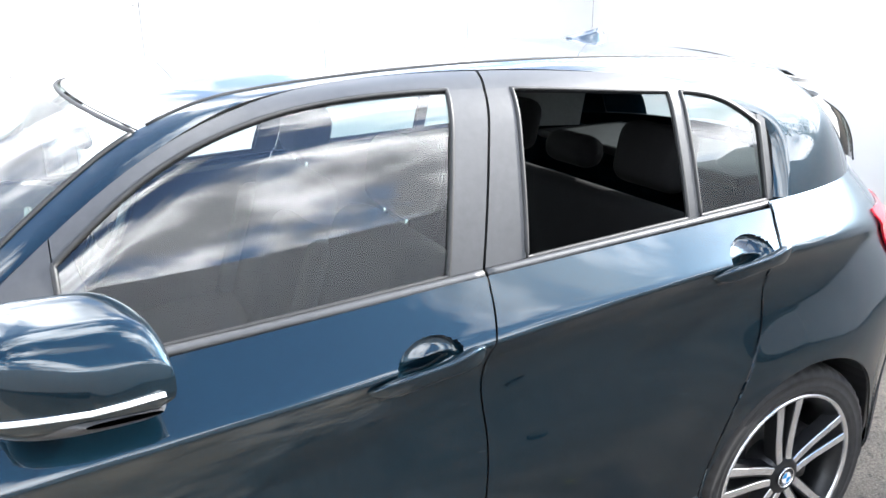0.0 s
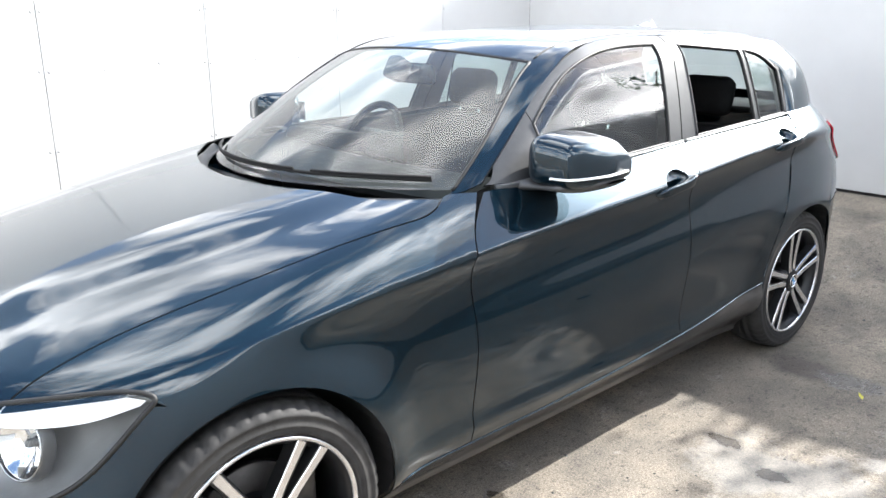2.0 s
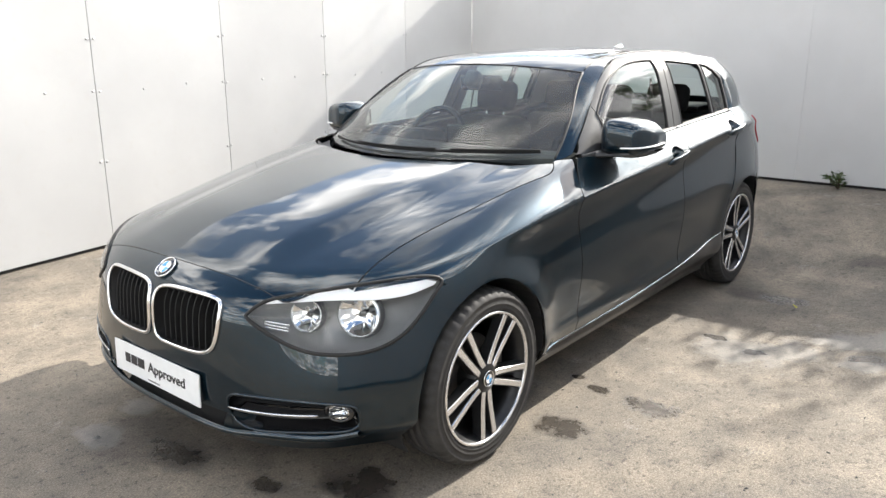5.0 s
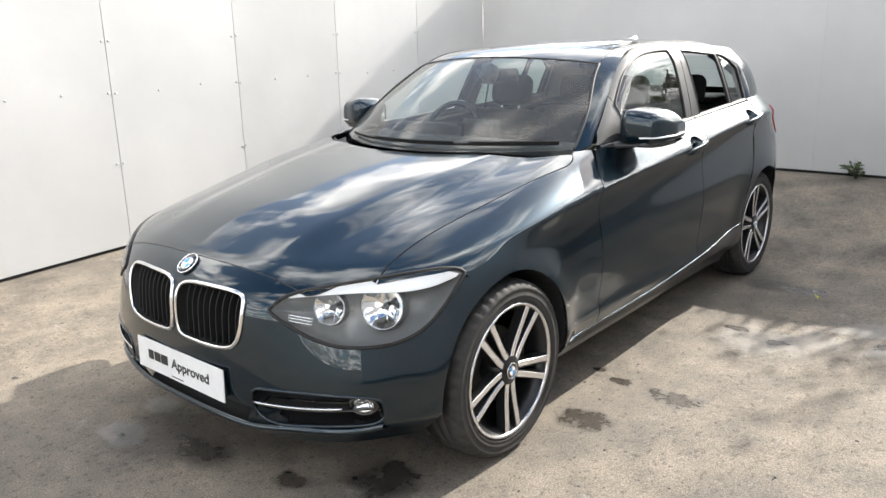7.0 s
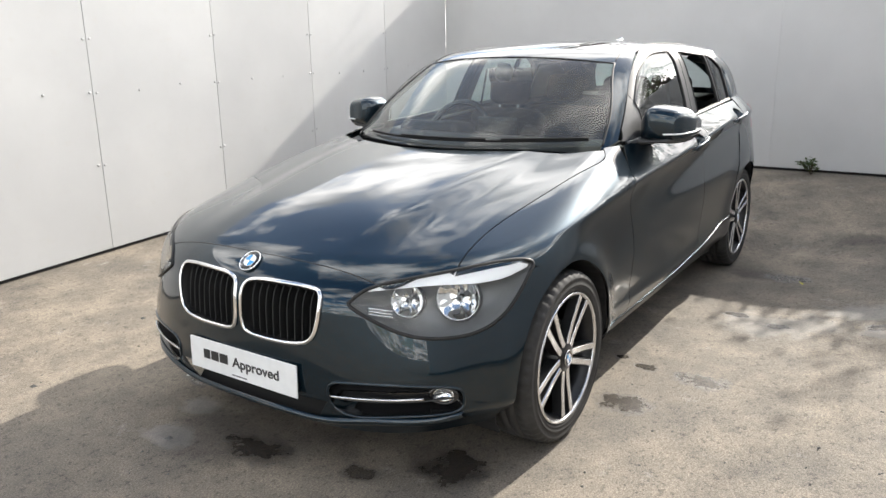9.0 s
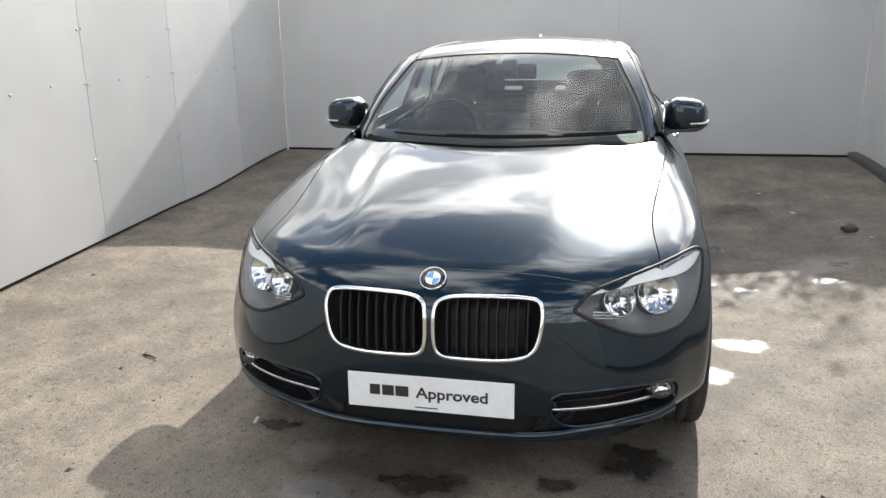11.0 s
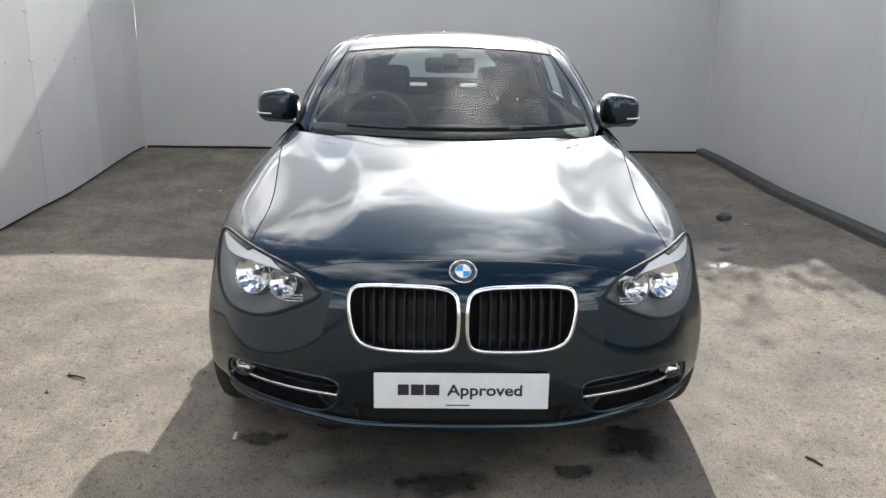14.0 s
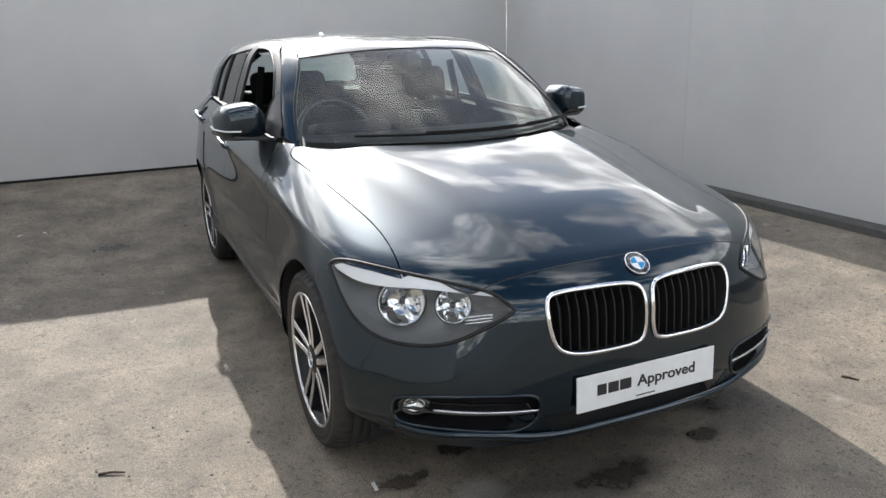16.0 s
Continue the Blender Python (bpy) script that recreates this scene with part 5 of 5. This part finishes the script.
def interior():
    for y in (-.36, .36):
        front_seat(y)
    rear = new("rear_bench")
    rear.parent = car
    rear["label"] = "dark cloth rear bench with three headrests"
    part("bench_seat", cushion((.50, 1.22, .16), (2.16, 0, .52), -5, .06), FABRIC, rear)
    part("bench_back", cushion((.15, 1.20, .50), (2.45, 0, .75), 20, .06), FABRIC, rear)
    for y, w, h in ((-.36, .26, .175), (0, .23, .10), (.36, .26, .175)):
        part("headrest", cushion((.10, w, h), (2.55, y, 1.02 + h / 2), 12, .048), FABRIC, rear)
    part("parcel_shelf", box((.40, .96, .03), (2.94, 0, 1.035), .01), DASH, car)
    dash = new("dashboard")
    dash.parent = car
    dash["label"] = "dark dashboard with a hooded instrument binnacle"
    u, v = np.meshgrid(np.linspace(-1, 1, 40), fine(16), indexing="ij")
    x = .62 + .30 * u ** 2 * .55 + v * .42
    z = .955 + .035 * np.sin(v * np.pi) - .05 * v ** 4 - .015 * u ** 2
    thick(part("dash_top", sheet(np.stack([x, u * .67, z], -1), 1, (.9, 0, .5)), DASH, dash), .02)
    part("dash_front", cushion((.16, 1.32, .34), (1.03, 0, .76), -12, .06), DASH, dash)
    part("binnacle", cushion((.20, .36, .09), (1.02, .36, .975), 6, .04), DASH, dash)
    part("centre_screen", box((.02, .22, .10), (1.03, 0, 1.0), .008), GLOSS_BLACK, dash)
    part("centre_console", cushion((.75, .24, .30), (1.40, 0, .47), 4, .05), DASH, car)
    st = new("steering_wheel")
    st.parent = car
    st["label"] = "black three-spoke steering wheel"
    st.matrix_basis = pose(1.22, .36, .93, 0, -64, 0)
    part("wheel_rim", tube([(.183 * math.cos(k * math.pi / 24), .183 * math.sin(k * math.pi / 24), 0) for k in range(48)], .0165, 10, True), GLOSS_BLACK, st)
    part("airbag_cover", cushion((.15, .17, .05), (0, 0, .0), 0, .022), DASH, st)
    for a in (0, 180, 270):
        c, d = math.cos(math.radians(a)), math.sin(math.radians(a))
        part("spoke", tube([(.06 * d, .06 * c, 0), (.175 * d, .175 * c, 0)], .014, 8), DASH, st)
    rv = new("rear_view_mirror")
    rv.parent = car
    part("mirror_body", cushion((.035, .25, .075), (1.16, 0, 1.245), -12, .017), GLOSS_BLACK, rv)
    part("mirror_mount", cushion((.07, .075, .085), (1.095, 0, 1.262), 30, .02), PLASTIC, rv)
    # headlining, pillar linings, door cards
    x, y = np.meshgrid(np.linspace(1.22, 3.0, 40), np.linspace(-.46, .46, 24), indexing="ij")
    thick(part("headlining", sheet(np.stack([x, y, roof_z(x, y) - .035], -1), 1, (2, 0, 2)), LINING, car), .01)
    seam, trim = roof_curves()
    for s in (1, -1):
        p = between(seam, trim, 60, 6, cabin_center)
        c = cabin_center(p)
        w = c - p
        thick(part("pillar_lining", sheet(p + w / np.linalg.norm(w, axis=-1, keepdims=True) * .022, s), LINING, car), .012)
        xx, zz = np.meshgrid(np.linspace(.80, 2.60, 40), fine(12), indexing="ij")
        z = .32 + zz * (BELT(xx) - .335)
        thick(part("door_lining", sheet(np.stack([xx, side_y(xx, z) - .075, z], -1), s), DASH, car), .02)
        xx, zz = np.meshgrid(np.linspace(2.62, 3.02, 10), fine(8), indexing="ij")
        q = cabin_side(xx, 1.03 + zz * .24)
        thick(part("rear_pillar_lining", sheet(q - np.array([0, .03, 0]), s), LINING, car), .01)
    # belts
    for s in (1, -1):
        part("seat_belt", tube([(1.86, s * .56, 1.25), (1.84, s * .61, .95), (1.82, s * .61, .55)], .022, 6, False, .12), FABRIC, car)


interior()


# ---- small things on the ground ----
LEAF_GREEN = plain("leaf_green", (.055, .095, .022), .6, 0, .4, 30)
LEAF_YELLOW = plain("yellow_leaf", (.45, .42, .04), .6, 0, .2, 60)
TWIG = plain("dry_twig", (.07, .05, .035), .85, 0, .3, 80)
STONE = plain("grey_stone", (.10, .10, .095), .9, 0, .35, 30, 0, .5)
BARK = plain("tree_bark", (.075, .062, .048), .9, 0, .3, 14, 0, .6)
PAPER = plain("pale_scrap", (.55, .54, .52), .7, 0, .15, 60)


def small_leaf(bm, at, size, turn):
    """One pointed leaf, slightly folded."""
    l, w = size, size * .45
    pts = [(0, 0, 0), (l * .35, w * .5, l * .08), (l, 0, l * .02), (l * .35, -w * .5, l * .08)]
    vs = [bm.verts.new(Vector(at) + turn @ Vector(p)) for p in pts]
    bm.faces.new((vs[0], vs[1], vs[2]))
    bm.faces.new((vs[0], vs[2], vs[3]))


def scatter():
    rnd = random.Random(11)
    bm = bmesh.new()
    small_leaf(bm, (0, 0, .012), .045, Euler((.2, -.2, .7)).to_matrix())
    lf = thick(tagged(part("fallen_leaf", bm, LEAF_YELLOW), "small yellow fallen leaf on the concrete", "leaf"), .0015)
    lf.location = (2.345, -1.306, ground_z(2.345, -1.306) + .002)
    for (ax, ay), (bx, by) in (((.177, 1.575), (.148, 1.495)), ((-.474, -1.201), (-.533, -1.229))):
        pts = [(ax, ay, 0), ((ax + bx) / 2 + .006, (ay + by) / 2, .002), (bx, by, 0)]
        g = ground_z(ax, ay)
        tagged(part("twig", tube([(x, y, z + g + .004) for x, y, z in pts], [.005, .0045, .003], 6), TWIG), "short dry twig lying on the concrete", "twig")
    bm = bmesh.new()
    bmesh.ops.create_icosphere(bm, subdivisions=2, radius=1)
    for v in bm.verts:
        v.co = v.co * (1 + .3 * noise.noise(v.co * 1.7))
        v.co = Vector((v.co.x * .045, v.co.y * .055, v.co.z * .03))
    st = tagged(part("stone", smooth(bm, False), STONE), "rough grey lump of stone on the yard", "stone")
    st.location = (2.62, -2.13, ground_z(2.62, -2.13) + .02)
    # scraps and grit
    for k, (x, y, sx, sy) in enumerate(((-.315, .785, .035, .012), (3.2, -1.9, .03, .03), (3.7, -1.75, .025, .02), (3.5, 1.9, .03, .02), (3.55, 1.75, .02, .02), (2.4, -2.2, .03, .02))):
        bm = box((sx, sy, .004), (0, 0, 0), .001)
        for v in bm.verts:
            v.co.z += .004 * math.sin(v.co.x * 120 + k)
        o = tagged(part("scrap", bm, PAPER), "tiny pale scrap of litter on the concrete", "litter")
        o.matrix_basis = pose(x, y, ground_z(x, y) + .006, 0, 0, 40 * k)
    bm = bmesh.new()
    for k in range(700):
        x, y = rnd.uniform(-2.2, 4.7), rnd.uniform(-2.6, 2.7)
        if -.7 < x < 3.3 and abs(y) < .7:
            continue
        r = rnd.uniform(.002, .006) * (1 if rnd.random() > .06 else 2.2)
        g = ground_z(x, y)
        vs = [bm.verts.new((x + r * a * rnd.uniform(.6, 1.2), y + r * b * rnd.uniform(.6, 1.2), g + c * r * .8)) for a, b, c in ((-1, -1, 0), (1, -1, 0), (1, 1, 0), (-1, 1, 0), (.1, 0, 1.1))]
        for i in range(4):
            bm.faces.new((vs[i], vs[(i + 1) % 4], vs[4]))
    tagged(part("grit", bm, STONE), "loose grit scattered over the yard", "grit", kind="stuff")
    # weed at the foot of the rear wall
    w = tagged(new("weed"), "small green weed growing at the foot of the wall", "plant")
    w.location = (4.80, -.96, ground_z(4.80, -.96))
    for k in range(16):
        a, h = rnd.uniform(0, 6.28), rnd.uniform(.05, .14)
        e = Vector((math.cos(a) * .07 - .02, math.sin(a) * .10, h))
        part("stem", tube([(0, 0, 0), e * .5 + Vector((0, 0, .02)), e], [.003, .0025, .001], 5), TWIG, w)
        bm = bmesh.new()
        for i in range(7):
            p = e * (.4 + .6 * i / 6)
            small_leaf(bm, p, rnd.uniform(.03, .055), Euler((rnd.uniform(-.6, .6), rnd.uniform(-.8, .3), rnd.uniform(0, 6.28))).to_matrix())
        part("leaves", bm, LEAF_GREEN, w)


scatter()


# ---- trees beyond the walls ----
def tree(at, height, spread, seed, leaves, base=.35):
    rnd = random.Random(seed)
    t = tagged(new("tree"), "thinly leaved tree standing beyond the yard wall", "tree", "trees beyond the wall")
    t.location = at
    bm = bmesh.new()
    tips = []

    def limb(p, d, length, r, depth):
        pts, rad = [p.copy()], [r]
        n = 5
        for i in range(n):
            d = (d + Vector((rnd.uniform(-.25, .25), rnd.uniform(-.25, .25), rnd.uniform(-.05, .22)))).normalized()
            p = p + d * length / n
            pts.append(p.copy())
            rad.append(r * (1 - .62 * (i + 1) / n))
        piece = tube(pts, rad, 7 if depth < 2 else 4)
        me = bpy.data.meshes.new("tmp")
        piece.to_mesh(me)
        piece.free()
        bm.from_mesh(me)
        bpy.data.meshes.remove(me)
        if depth >= 3:
            tips.extend(pts[1:])
            return
        for i in range(rnd.randint(4, 6)):
            k = rnd.uniform(base if depth == 0 else .25, 1)
            j = min(int(k * n), n - 1)
            a = rnd.uniform(0, 6.28)
            nd = (d * .45 + Vector((math.cos(a), math.sin(a), rnd.uniform(.0, .6)))).normalized()
            limb(pts[j].lerp(pts[j + 1], k * n - j), nd, length * rnd.uniform(.38, .58) * (spread if depth == 0 else 1), rad[j] * .55, depth + 1)

    limb(Vector((0, 0, -.1)), Vector((0, 0, 1)), height * .72, height * .028, 0)
    part("trunk", smooth(bm), BARK, t)
    bm = bmesh.new()
    for k in range(leaves):
        p = rnd.choice(tips) + Vector((rnd.gauss(0, .10), rnd.gauss(0, .10), rnd.gauss(0, .08)))
        small_leaf(bm, p, rnd.uniform(.05, .10), Euler((rnd.uniform(0, 6.28), rnd.uniform(0, 6.28), rnd.uniform(0, 6.28))).to_matrix())
    part("crown", bm, LEAF_GREEN, t)
    return t


tree((8.3, 1.85, .2), 5.2, 1.0, 3, 500)
tree((6.7, -2.1, .2), 3.05, 1.35, 8, 1500)
tree((10.8, -4.9, 0), 3.9, 1.3, 5, 7000, .2)
tree((14.5, -6.4, 0), 4.3, 1.3, 6, 7000, .2)
